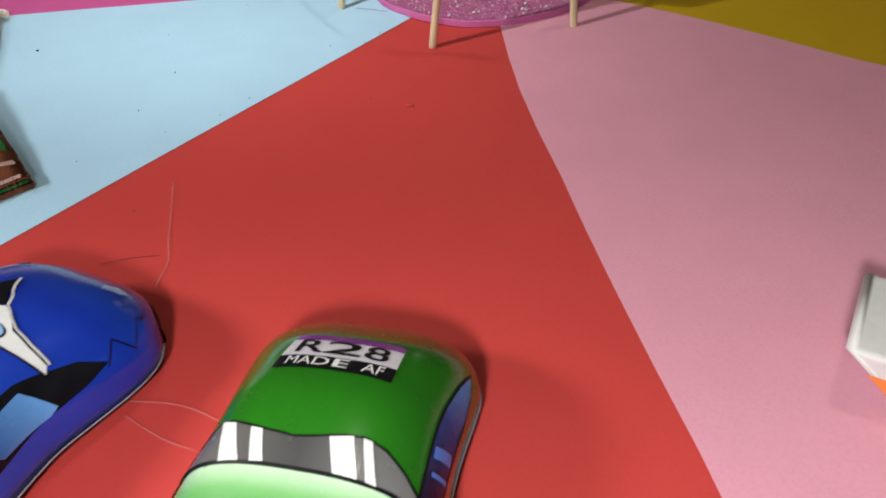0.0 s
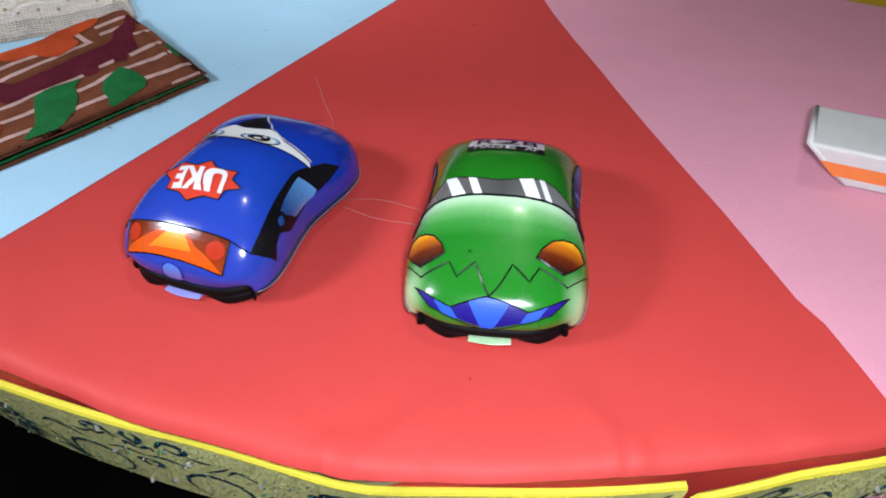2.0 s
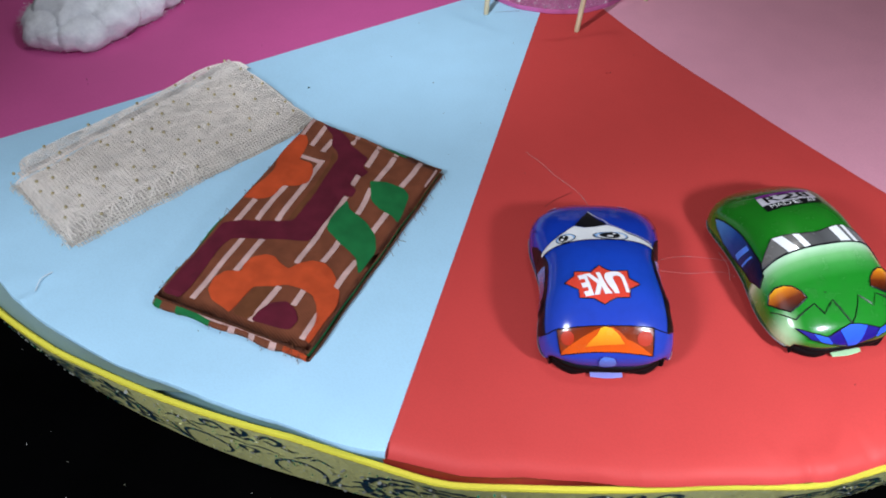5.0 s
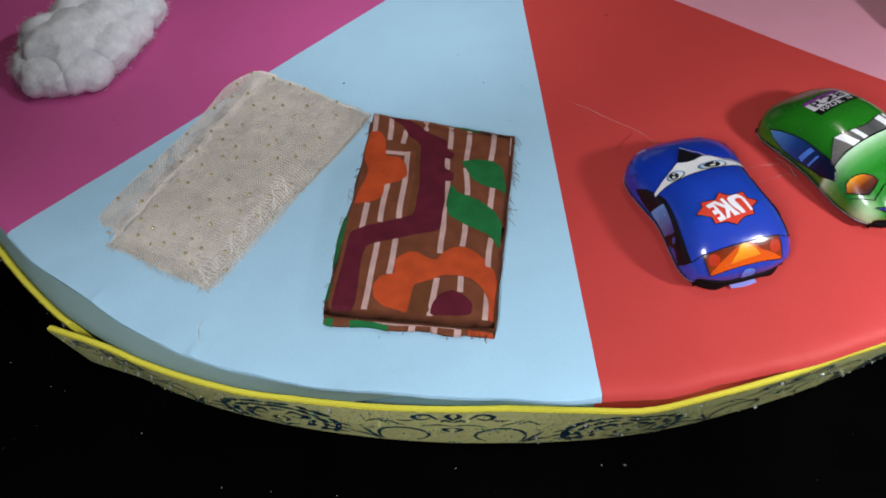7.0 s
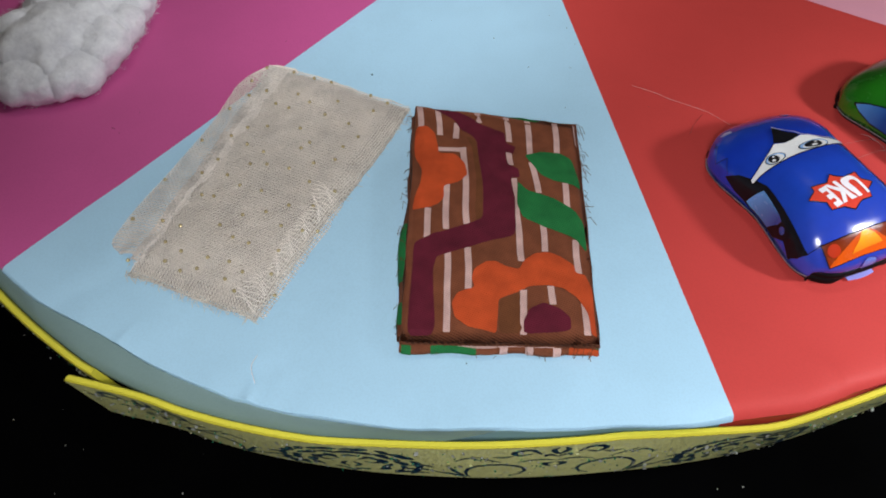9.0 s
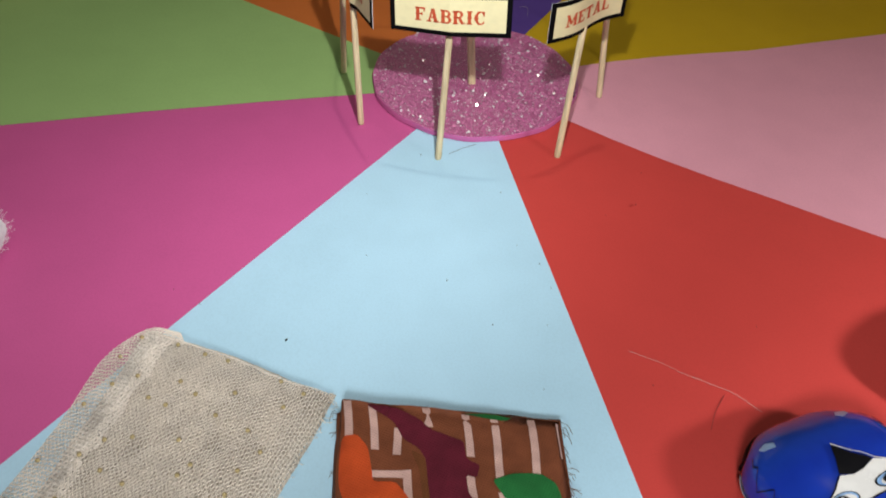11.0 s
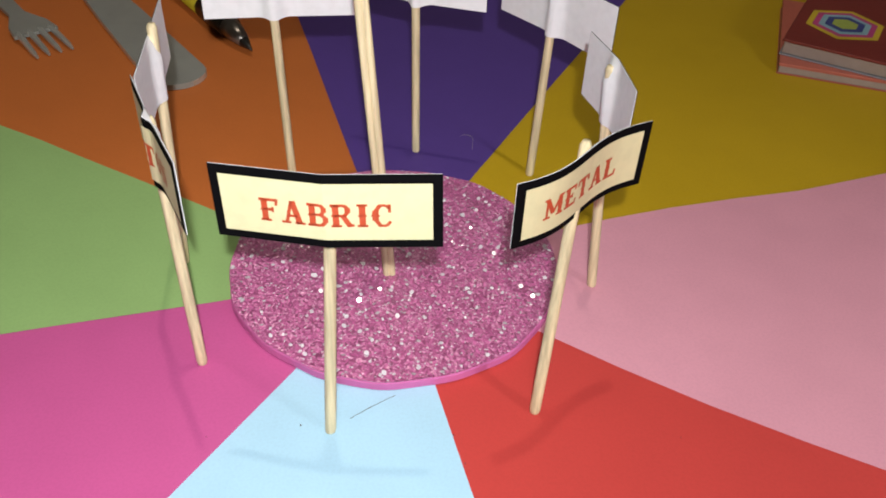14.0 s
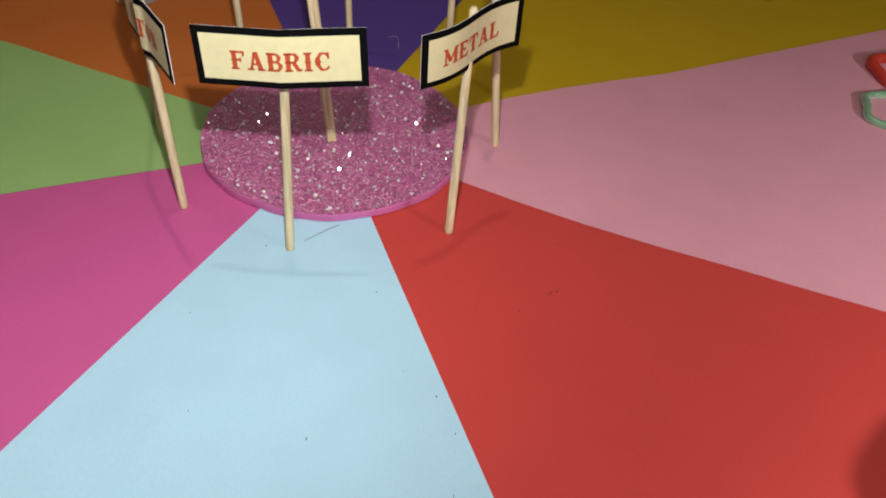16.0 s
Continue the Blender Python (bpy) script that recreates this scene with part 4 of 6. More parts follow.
def chassis(car, shell, colour_tab):
    """Black plastic base with its bumpers, the folded tab, the bright foot of the shell and four wheels."""
    ring = [shell.point(c, -1) for c in np.linspace(0.02, shell.length - 0.02, 40)]
    ring += [shell.point(shell.length, a) for a in np.linspace(-1, 1, 21)[1:-1]]
    ring += [shell.point(c, 1) for c in np.linspace(shell.length - 0.02, 0.02, 40)] + [shell.point(0.0, a) for a in np.linspace(1, -1, 21)[1:-1]]
    ring = [(0.75 + (q.x - 0.75) * 0.97, q.y * 0.95) for q in ring]
    k = len(ring)
    v = [(x, y, 0.045) for x, y in ring] + [(x, y, 0.082) for x, y in ring]
    f = [(i, (i + 1) % k, k + (i + 1) % k, k + i) for i in range(k)] + [tuple(range(k))[::-1], tuple(range(k, 2 * k))]
    part("chassis", v, f, BLACK_PLASTIC, car, "black plastic base")

    def rail(path, low, high, out):
        rows = []
        for i, q in enumerate(path):
            way = Vector((q.x - (0.30 if q.x < 0.75 else 1.20), q.y * 1.1, 0)).normalized()
            x, y = q.x + way.x * out, q.y + way.y * out
            lo, hi = low(q), high(q)
            # the ends run thin
            thin = min(1.0, 0.25 + min(i, len(path) - 1 - i) / 5)
            lo, hi, x, y = (lo + hi) / 2 - (hi - lo) / 2 * thin, (lo + hi) / 2 + (hi - lo) / 2 * thin, x - way.x * 0.03 * (1 - thin), y - way.y * 0.03 * (1 - thin)
            section = ((-0.07, lo), (-0.012, lo), (0.0, lo + 0.012), (0.004, (lo + hi) / 2), (0.0, hi - 0.010), (-0.012, hi), (-0.07, hi), (-0.07, lo))
            rows.append([(x + way.x * d, y + way.y * d, z) for d, z in section])
        v, f = sheet(rows)
        n = len(rows[0])
        return v, f + [tuple(range(n - 1)), tuple(range((len(rows) - 1) * n, len(rows) * n - 1))[::-1]]

    near, far = shell.foot(False, 0.07), shell.foot(True, 0.10)
    part("bumper", *rail(near, lambda q: 0.055, lambda q: q.z + 0.001, 0.010), BUMPER_BLACK, car, smooth=True)
    for lo, hi in ((0, 0.44), (0.56, 1.0)):
        piece = near[int(lo * (len(near) - 1)) : int(hi * (len(near) - 1)) + 1]
        part("bumper_block", *rail(piece, lambda q: 0.004, lambda q: 0.078, 0.014), BUMPER_BLACK, car, smooth=True)
    part("bumper", *rail(far, lambda q: 0.030, lambda q: q.z + 0.002, 0.030), BUMPER_BLACK, car, smooth=True)
    x = shell.point(0.0, 0).x
    shelf = [[(x - 0.024 - 0.008 * math.cos(t * 2.2), y, z) for z in (0.028, 0.034)] for t, y in ((t, t * 0.115 + 0.005) for t in np.linspace(-1, 1, 13))]
    rows = [[(x + 0.04, r[0][1], 0.026), r[0], (r[1][0] - 0.003, r[1][1], 0.031), r[1], (x + 0.04, r[0][1], 0.036)] for r in shelf]
    v, f = sheet(rows)
    part("tab", v, f + [tuple(range(5)), tuple(range(12 * 5, 13 * 5))[::-1]], colour_tab, car, "pale folded tin tab")
    for side in (-1, 1):
        part("rim", *tube(shell.rim(side), 0.0038, 6), BARE_TIN, car, "bright bare edge of the tin", smooth=True)
    for x in (0.30, 1.16):
        for y in (-0.33, 0.33):
            v, f = tube([(x, y - 0.05, 0.090), (x, y - 0.045, 0.090), (x, y + 0.045, 0.090), (x, y + 0.05, 0.090)], [0.065, 0.087, 0.087, 0.065], 18)
            part("wheel", v, f, BLACK_PLASTIC, car)


def green_car():
    car = thing("toy_car", "green printed tin toy car with amber lamps and a grey windscreen", "toy car", at(4.773, -3.661, 0, 139.25), "tin cars on red paper")
    sh = Shell([(-0.02, 0.113), (-0.05, 0.159), (-0.035, 0.221), (0.02, 0.293), (0.1, 0.344), (0.199, 0.39), (0.378, 0.467), (0.548, 0.534), (0.717, 0.569), (0.896, 0.581), (1.046, 0.552), (1.245, 0.482), (1.394, 0.389), (1.514, 0.288), (1.573, 0.178), (1.563, 0.109)],
               [0.382, 0.402, 0.432, 0.462, 0.487, 0.502, 0.512, 0.492, 0.463, 0.451, 0.454, 0.469, 0.472, 0.438, 0.387, 0.366], (0.76, 0.68))
    mid = 0.045
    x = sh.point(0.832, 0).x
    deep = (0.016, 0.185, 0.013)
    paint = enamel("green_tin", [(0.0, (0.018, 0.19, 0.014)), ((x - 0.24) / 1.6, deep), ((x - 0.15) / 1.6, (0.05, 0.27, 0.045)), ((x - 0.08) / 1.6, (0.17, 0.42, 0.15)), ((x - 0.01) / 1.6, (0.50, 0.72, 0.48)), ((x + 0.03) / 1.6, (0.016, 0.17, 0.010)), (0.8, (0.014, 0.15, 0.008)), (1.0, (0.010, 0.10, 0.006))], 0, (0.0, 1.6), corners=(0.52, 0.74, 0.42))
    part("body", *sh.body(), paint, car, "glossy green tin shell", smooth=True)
    chassis(car, sh, plain("pale_green_tab", (0.42, 0.62, 0.36), 0.3))
    low = [(0.832 - 0.05 * max(0.0, abs(a - mid) - 0.42), a) for a in np.linspace(0.70, -0.60, 27)]
    high = [(0.86, -0.60), (0.925, -0.46), (0.968, -0.34), (0.988, -0.22), (0.978, -0.12), (0.962, -0.05), (0.944, 0.02), (0.958, 0.13), (0.972, 0.22), (0.992, 0.33), (1.005, 0.44), (0.93, 0.58), (0.86, 0.70)]
    part("windscreen", *sh.decal(low + high), SMOKE, car, "smoky grey printed windscreen")
    part("windscreen_trim", *joined(sh.line(low, 0.014), sh.line(high, 0.007)), CAR_BLACK, car)
    for stripe in ([(1.003, 0.435), (0.985, 0.315), (0.838, 0.20), (0.835, 0.31)], [(0.966, 0.21), (0.956, 0.145), (0.840, 0.09), (0.837, 0.145)], [(0.962, -0.07), (0.982, -0.165), (0.838, -0.22), (0.838, -0.115)], [(0.985, -0.21), (0.982, -0.258), (0.836, -0.315), (0.838, -0.26)]):
        part("reflection_stripe", *sh.decal(stripe, 0.03, 0.009), CAR_WHITE, car, "white printed stripe")
    lamp = [(0.566, 0.74), (0.622, 0.66), (0.634, 0.56), (0.618, 0.45), (0.588, 0.36), (0.53, 0.285), (0.47, 0.252), (0.432, 0.36), (0.406, 0.49), (0.468, 0.61)]
    jag = [(0.222, 0.0), (0.41, 0.075), (0.322, 0.185), (0.412, 0.245), (0.333, 0.515), (0.50, 0.80)]
    side = [(1.60, 0.765), (1.45, 0.715), (1.30, 0.685), (1.15, 0.675), (1.0, 0.66), (0.88, 0.63), (0.78, 0.66), (0.73, 0.76), (0.88, 0.87), (1.05, 0.905), (1.2, 0.93), (1.36, 0.92), (1.5, 0.86)]
    wing_line = [(0.222, 0.0), (0.195, 0.095), (0.16, 0.23), (0.205, 0.385), (0.272, 0.585), (0.155, 0.44), (0.11, 0.27), (0.095, 0.185), (0.058, 0.03)]
    for flip in (0, 1):
        head = part("headlamp", *sh.decal(both_sides(lamp, mid)[flip], 0.025), LAMP_AMBER, car, "amber printed headlamp")
        part("outline", *sh.line(both_sides(lamp, mid)[flip], 0.012, closed=True), CAR_BLACK, head)
        part("panel_line", *sh.line(both_sides(jag, 0.01)[flip], 0.009), CAR_BLACK, car)
        win = part("side_window", *sh.decal(both_sides(side, mid)[flip], 0.04), GLASS_SIDE, car, "dark blue printed side window")
        part("outline", *sh.line(both_sides(side, mid)[flip], 0.012, closed=True), CAR_BLACK, win)
        for bar in ([(1.17, 0.89), (1.11, 0.70), (1.06, 0.70), (1.12, 0.90)], [(1.055, 0.89), (1.01, 0.71), (0.99, 0.71), (1.035, 0.89)]):
            part("window_stripe", *sh.decal(both_sides(bar, mid)[flip], 0.04, 0.009), BLUE_LIGHT, win)
        for k, (shape, mat) in enumerate((([(0.195, 0.095), (0.16, 0.23), (0.098, 0.185), (0.058, 0.02)], INDIGO), ([(0.272, 0.585), (0.205, 0.385), (0.13, 0.32), (0.155, 0.44)], INDIGO), ([(0.205, 0.385), (0.16, 0.23), (0.098, 0.185), (0.125, 0.32)], BLUE_LIGHT))):
            part("grille_wing", *sh.decal(both_sides(shape, 0.02)[flip], 0.02, 0.006 + 0.003 * k), mat, car, "blue and indigo printed wing")
        part("panel_line", *sh.line(both_sides(wing_line, 0.02)[flip], 0.008, 0.015), CAR_BLACK, car)
    part("grille", *sh.decal([(0.222, 0.012), (0.193, 0.115), (0.058, 0.045), (0.058, -0.005), (0.19, -0.075)], 0.02, 0.011), BLUE_LIGHT, car, "blue printed grille")
    part("plate", *sh.decal([(1.25, -0.25), (1.25, 0.285), (1.335, 0.275), (1.335, -0.245)], 0.04), CAR_BLACK, car, "black and white printed plate")
    part("plate_panel", *sh.decal([(1.335, -0.245), (1.335, 0.275), (1.455, 0.25), (1.455, -0.235)], 0.04), enamel("plate_grey", [(0.0, (0.66, 0.62, 0.68)), (1.0, (0.66, 0.62, 0.68))]), car)
    part("plate_stripe", *sh.decal([(1.455, -0.235), (1.455, 0.25), (1.50, 0.23), (1.50, -0.23)], 0.04), enamel("printed_violet", [(0.0, (0.2, 0.03, 0.25)), (1.0, (0.2, 0.03, 0.25))]), car)
    part("lettering", *sh.letters("R28", [(1.350, 0.20), (1.350, -0.18), (1.448, 0.19), (1.448, -0.17)], 0.009, 0.01), CAR_BLACK, car, "black lettering")
    part("lettering", *sh.letters("MADE  AF", [(1.268, 0.21), (1.268, -0.19), (1.322, 0.21), (1.322, -0.19)], 0.009), CAR_WHITE, car, "white lettering")
    part("dot", *sh.decal(ellipse(0.475, 0.12, 0.006, 0.012, 8), 0.02), CAR_BLACK, car)
    return car


def blue_car():
    car = thing("toy_car", "blue printed tin toy car with a red starburst and cartoon eyes", "toy car", at(3.489, -4.878, 0, 125.67), "tin cars on red paper")
    sh = Shell([(-0.028, 0.118), (-0.051, 0.174), (-0.046, 0.241), (0.009, 0.323), (0.092, 0.41), (0.203, 0.477), (0.369, 0.538), (0.553, 0.554), (0.719, 0.553), (0.875, 0.524), (1.106, 0.487), (1.309, 0.413), (1.456, 0.304), (1.53, 0.207), (1.53, 0.14)],
               [0.386, 0.405, 0.429, 0.453, 0.472, 0.482, 0.472, 0.448, 0.44, 0.463, 0.502, 0.497, 0.44, 0.371, 0.35], (0.74, 0.66))
    mid = 0.075
    paint = enamel("blue_tin", [(0.0, (0.03, 0.055, 0.42)), (0.3, (0.014, 0.055, 0.42)), (0.75, (0.008, 0.035, 0.38)), (0.9, (0.012, 0.06, 0.42)), (0.97, (0.03, 0.16, 0.52)), (1.0, (0.05, 0.22, 0.58))], 0, (0.0, 1.53), 0.14, coat=0.25, gloss=0.35)
    part("body", *sh.body(), paint, car, "glossy blue tin shell", smooth=True)
    chassis(car, sh, plain("pale_violet_tab", (0.30, 0.30, 0.72), 0.3))
    panel = [(0.356, 0.51), (0.354, 0.30), (0.357, 0.10), (0.359, 0.0), (0.361, -0.10), (0.362, -0.20), (0.364, -0.345), (0.150, -0.39), (0.165, -0.20), (0.174, -0.02), (0.174, 0.10), (0.165, 0.27), (0.140, 0.51)]
    tail = part("tail_panel", *sh.decal(panel), RUST_PRINT, car, "rust and orange printed tail panel")
    part("outline", *sh.line(panel, 0.009, closed=True), CAR_BLACK, tail)
    part("sunburst", *sh.decal([(0.147, 0.50), (0.182, 0.46), (0.345, 0.055), (0.352, 0.0), (0.271, -0.085), (0.234, -0.195), (0.157, -0.38), (0.170, -0.19), (0.177, -0.02), (0.177, 0.09), (0.169, 0.25)], 0.03, 0.008), ORANGE_PRINT, tail, "orange printed wedge")
    part("sunburst", *sh.decal([(0.353, 0.028), (0.340, 0.0), (0.236, -0.07), (0.211, 0.19), (0.296, 0.083), (0.343, 0.056)], 0.03, 0.011), GOLD_PRINT, tail, "golden printed wedge")
    for a in (0.38, -0.255):
        part("tail_lamp", *sh.decal(ellipse(0.281, a, 0.055, 0.085), 0.02, 0.010), TAIL_RED, tail, "red printed tail lamp")
    badge = part("badge", *sh.decal(ellipse(0.085, 0.02, 0.058, 0.05), 0.02), PALE_BLUE, car, "pale blue round badge")
    part("outline", *sh.line(ellipse(0.085, 0.02, 0.060, 0.052), 0.006, closed=True), INDIGO, badge)
    burst = [(0.701, 0.389), (0.745, 0.275), (0.786, 0.278), (0.766, 0.110), (0.826, 0.045), (0.769, -0.011), (0.786, -0.122), (0.715, -0.122), (0.675, -0.222), (0.626, -0.122), (0.561, -0.111), (0.558, -0.022), (0.507, 0.025), (0.550, 0.094), (0.561, 0.217), (0.626, 0.230)]
    part("starburst", *sh.decal(burst, 0.03, 0.006), STAR_RED, car, "red starburst badge")
    part("starburst_outline", *sh.line(burst, 0.008, 0.009, closed=True), CAR_BLACK, car)
    part("lettering", *sh.letters("UKE", [(0.772, -0.075), (0.742, 0.235), (0.600, -0.112), (0.565, 0.163)], 0.012, 0.04), LETTER_WHITE, car, "white bubble lettering")
    # windscreen with eyes
    low = [(1.135, -0.60), (1.122, -0.45), (1.112, -0.30), (1.107, -0.15), (1.104, 0.0), (1.100, 0.15), (1.098, 0.30), (1.104, 0.47), (1.112, 0.62), (1.118, 0.76)]
    high = [(1.152, 0.74), (1.165, 0.60), (1.196, 0.44), (1.235, 0.31), (1.290, 0.19), (1.262, 0.10), (1.270, 0.03), (1.300, -0.03), (1.265, -0.10), (1.205, -0.20), (1.180, -0.36), (1.170, -0.53)]
    eyes = part("eye_band", *sh.decal(low + high, 0.03, 0.009), CAR_WHITE, car, "white printed windscreen with cartoon eyes")
    part("outline", *joined(sh.line(low, 0.009, 0.012), sh.line(high[:5], 0.009, 0.012), sh.line(high[8:], 0.009, 0.012)), CAR_BLACK, eyes)
    part("peak", *sh.decal([(1.295, 0.185), (1.262, 0.10), (1.268, 0.03), (1.300, -0.025), (1.385, 0.015), (1.480, 0.05), (1.385, 0.11)], 0.03, 0.012), CAR_BLACK, car, "black printed peak")
    part("peak_line", *sh.line([(1.485, 0.05), (1.390, 0.005), (1.305, -0.035), (1.255, -0.11), (1.215, -0.20), (1.190, -0.36), (1.178, -0.54)], 0.011, 0.014), CAR_WHITE, car)
    for a in (0.325, -0.07):
        part("eye_ring", *sh.decal(ellipse(1.158, a, 0.052, 0.125), 0.02, 0.011), CAR_BLACK, eyes)
        part("eye_white", *sh.decal(ellipse(1.158, a, 0.046, 0.113), 0.02, 0.0135), PALE_BLUE, eyes)
        part("eye_white", *sh.decal(ellipse(1.150, a, 0.040, 0.095), 0.02, 0.015), CAR_WHITE, eyes)
        part("iris", *sh.decal(ellipse(1.155, a + 0.02, 0.040, 0.062), 0.02, 0.0175), CAR_BLACK, eyes, "black printed eye")
        part("glint", *sh.decal(ellipse(1.140, a + 0.035, 0.013, 0.022, 10), 0.02, 0.021), CAR_WHITE, eyes)
        part("glint", *sh.decal(ellipse(1.172, a + 0.005, 0.009, 0.014, 10), 0.02, 0.021), CAR_WHITE, eyes)
    side = [(1.36, 0.83), (1.26, 0.70), (1.11, 0.625), (1.02, 0.60), (0.866, 0.61), (0.695, 0.62), (0.51, 0.635), (0.350, 0.65), (0.402, 0.82), (0.487, 0.98), (0.55, 0.88), (0.625, 0.845), (0.732, 0.945), (0.849, 0.94), (1.059, 0.915), (1.239, 0.885)]
    pane = [(1.014, 0.665), (1.10, 0.885), (1.054, 0.915), (0.823, 0.905), (0.70, 0.73), (0.78, 0.70)]
    jag = [(1.35, 0.82), (1.435, 0.66), (1.515, 0.83), (1.63, 0.61), (1.66, 0.66), (1.72, 0.60)]
    for flip in (0, 1):
        win = part("side_window", *sh.decal([(c, max(-0.985, min(0.985, a))) for c, a in both_sides(side, mid)[flip]], 0.035), CAR_BLACK, car, "black printed side window")
        part("window_pane", *sh.decal([(c, max(-0.975, min(0.975, a))) for c, a in both_sides(pane, mid)[flip]], 0.035, 0.010), GLASS_BLUE, win, "blue printed pane")
        spot = mid + (0.775 if flip == 0 else -0.775)
        ring = part("mirror_ring", *sh.decal(ellipse(0.672, spot, 0.065, 0.085), 0.03, 0.012), CAR_BLACK, win, "black printed mirror")
        part("mirror_glass", *sh.decal(ellipse(0.675, spot, 0.030, 0.040), 0.03, 0.015), GLASS_BLUE, ring, "blue printed mirror glass")
        seam = [(0.362, 0.40), (0.352, 0.55), (0.352, 0.66), (0.402, 0.82)]
        part("panel_line", *sh.line(both_sides(seam, mid)[flip], 0.007), CAR_BLACK, car)
        part("front_lamp", *sh.decal(both_sides([(1.655, 0.27), (1.70, 0.25), (1.745, 0.32), (1.735, 0.43), (1.69, 0.40)], mid)[flip], 0.03), PALE_BLUE, car, "pale blue printed lamp")
        part("panel_line", *sh.line(both_sides(jag, mid * 0.5)[flip], 0.008), CAR_BLACK, car)
    return car


# ---- fabric pieces ----
BROWN_CLOTH = cloth("brown_cotton", (0.19, 0.058, 0.026))
STRIPE_CLOTH = cloth("pale_stripe_print", (0.62, 0.40, 0.36))
PLUM_CLOTH = cloth("plum_print", (0.115, 0.010, 0.024))
ORANGE_CLOTH = cloth("orange_print", (0.55, 0.075, 0.018))
GREEN_CLOTH = cloth("green_print", (0.016, 0.16, 0.042))
DARK_CLOTH = cloth("dark_brown_print", (0.15, 0.05, 0.018))


def folded_cloth():
    c = thing("folded_cloth", "folded brown cotton cloth printed with stripes, flowers and leaves", "cloth")
    a, b, d, e = (0.405, -6.375), (-0.12, -4.08), (1.225, -3.87), (1.715, -6.075)

    def spot(u, v, z, grow=0.0):
        u, v = u + grow * (u - 0.5), v + grow * (v - 0.5)
        x = (1 - v) * ((1 - u) * a[0] + u * e[0]) + v * ((1 - u) * b[0] + u * d[0])
        y = (1 - v) * ((1 - u) * a[1] + u * e[1]) + v * ((1 - u) * b[1] + u * d[1])
        return (x + 0.012 * noise.noise(Vector((v * 7, 0.0, z * 30))), y + 0.01 * noise.noise(Vector((u * 6, 3.0, z * 30))), z)

    def height(u, v):
        """The top of the pile: pillowed, sinking at the folds."""
        m = min(u, 1 - u, v * 1.6, (1 - v) * 1.6)
        lift = (1 - v) * (0.15 * (1 - u) + 0.16 * u) + v * (0.215 * (1 - u) + 0.115 * u)
        return lift - 0.04 * max(0.0, 1 - m / 0.06) ** 2 + 0.016 * noise.noise(Vector((u * 4, v * 6, 1.0))) + 0.007 * noise.noise(Vector((u * 13, v * 19, 3.0)))

    def rounded(outline, n=4):
        """The outline with its corners eased."""
        ring = [Vector(q) for q in outline]
        out = []
        for i, q in enumerate(ring):
            p, s = ring[i - 1], ring[(i + 1) % len(ring)]
            a0, b0 = q + (p - q) * 0.24, q + (s - q) * 0.24
            for k in range(n + 1):
                t = k / n
                w = a0 * (1 - t) ** 2 + q * 2 * t * (1 - t) + b0 * t * t
                out.append((w.x, w.y))
        return out

    def slab(z0, top, grow, mat, label, n=26):
        rows = []
        for i in range(n + 1):
            v = i / n
            rows.append([spot(j / n, v, top(j / n, v), grow) for j in range(n + 1)])
        verts, faces = sheet(rows)
        rim = list(range(n + 1)) + [k * (n + 1) + n for k in range(1, n + 1)] + [n * (n + 1) + k for k in range(n - 1, -1, -1)] + [k * (n + 1) for k in range(n - 1, 0, -1)]
        k0, m = len(verts), len(rim)
        bulge = [spot(*[(q % (n + 1)) / n, (q // (n + 1)) / n], 0, grow + 0.012) for q in rim]
        verts += [(x, y, (z0 + verts[q][2]) / 2) for (x, y, _), q in zip(bulge, rim)]
        verts += [(verts[q][0], verts[q][1], z0) for q in rim]
        for i in range(m):
            j = (i + 1) % m
            faces += [(rim[i], rim[j], k0 + j, k0 + i), (k0 + i, k0 + j, k0 + m + j, k0 + m + i)]
        return part("fabric_layer", verts, faces, mat, c, label, smooth=True)

    slab(0.004, lambda u, v: 0.040, 0.010, BROWN_CLOTH, "lowest fold of brown cloth")
    slab(0.040, lambda u, v: 0.062, -0.012, GREEN_CLOTH, "inner fold with green print")
    # the turned-in end that shows in front of the top fold
    rows = []
    for i in range(31):
        u = -0.01 + 1.0 * i / 30
        out = 0.022 * (1 - 0.3 * u) + 0.006 * math.sin(u * 19)
        rows.append([spot(u, 0.06, 0.084), spot(u, -out * 0.35, 0.082 + 0.006 * math.sin(u * 11)), spot(u, -out * 0.8, 0.074), spot(u, -out, 0.055), spot(u, -out * 0.9, 0.03), spot(u, 0.0, 0.006)])
    under = part("fabric_layer", *sheet(rows), BROWN_CLOTH, c, "turned-in end of the cloth", smooth=True)
    for u0, u1, mat, name in ((0.0, 0.05, GREEN_CLOTH, "leaf"), (0.15, 0.38, GREEN_CLOTH, "leaf"), (0.50, 0.54, STRIPE_CLOTH, "stripe"), (0.63, 0.67, STRIPE_CLOTH, "stripe"), (0.77, 0.81, STRIPE_CLOTH, "stripe"), (0.85, 1.0, ORANGE_CLOTH, "flower")):
        rows = []
        for i in range(7):
            u = u0 + (u1 - u0) * i / 6
            out = 0.022 * (1 - 0.3 * u) + 0.006 * math.sin(u * 19)
            rows.append([spot(u, -out * 0.35, 0.086 + 0.006 * math.sin(u * 11)), spot(u, -out * 0.8, 0.078), spot(u, -out - 0.003, 0.057), spot(u, -out * 0.9 - 0.003, 0.032)])
        part(name, *sheet(rows), mat, under, "print on the turned-in end", smooth=True)
    rows = []
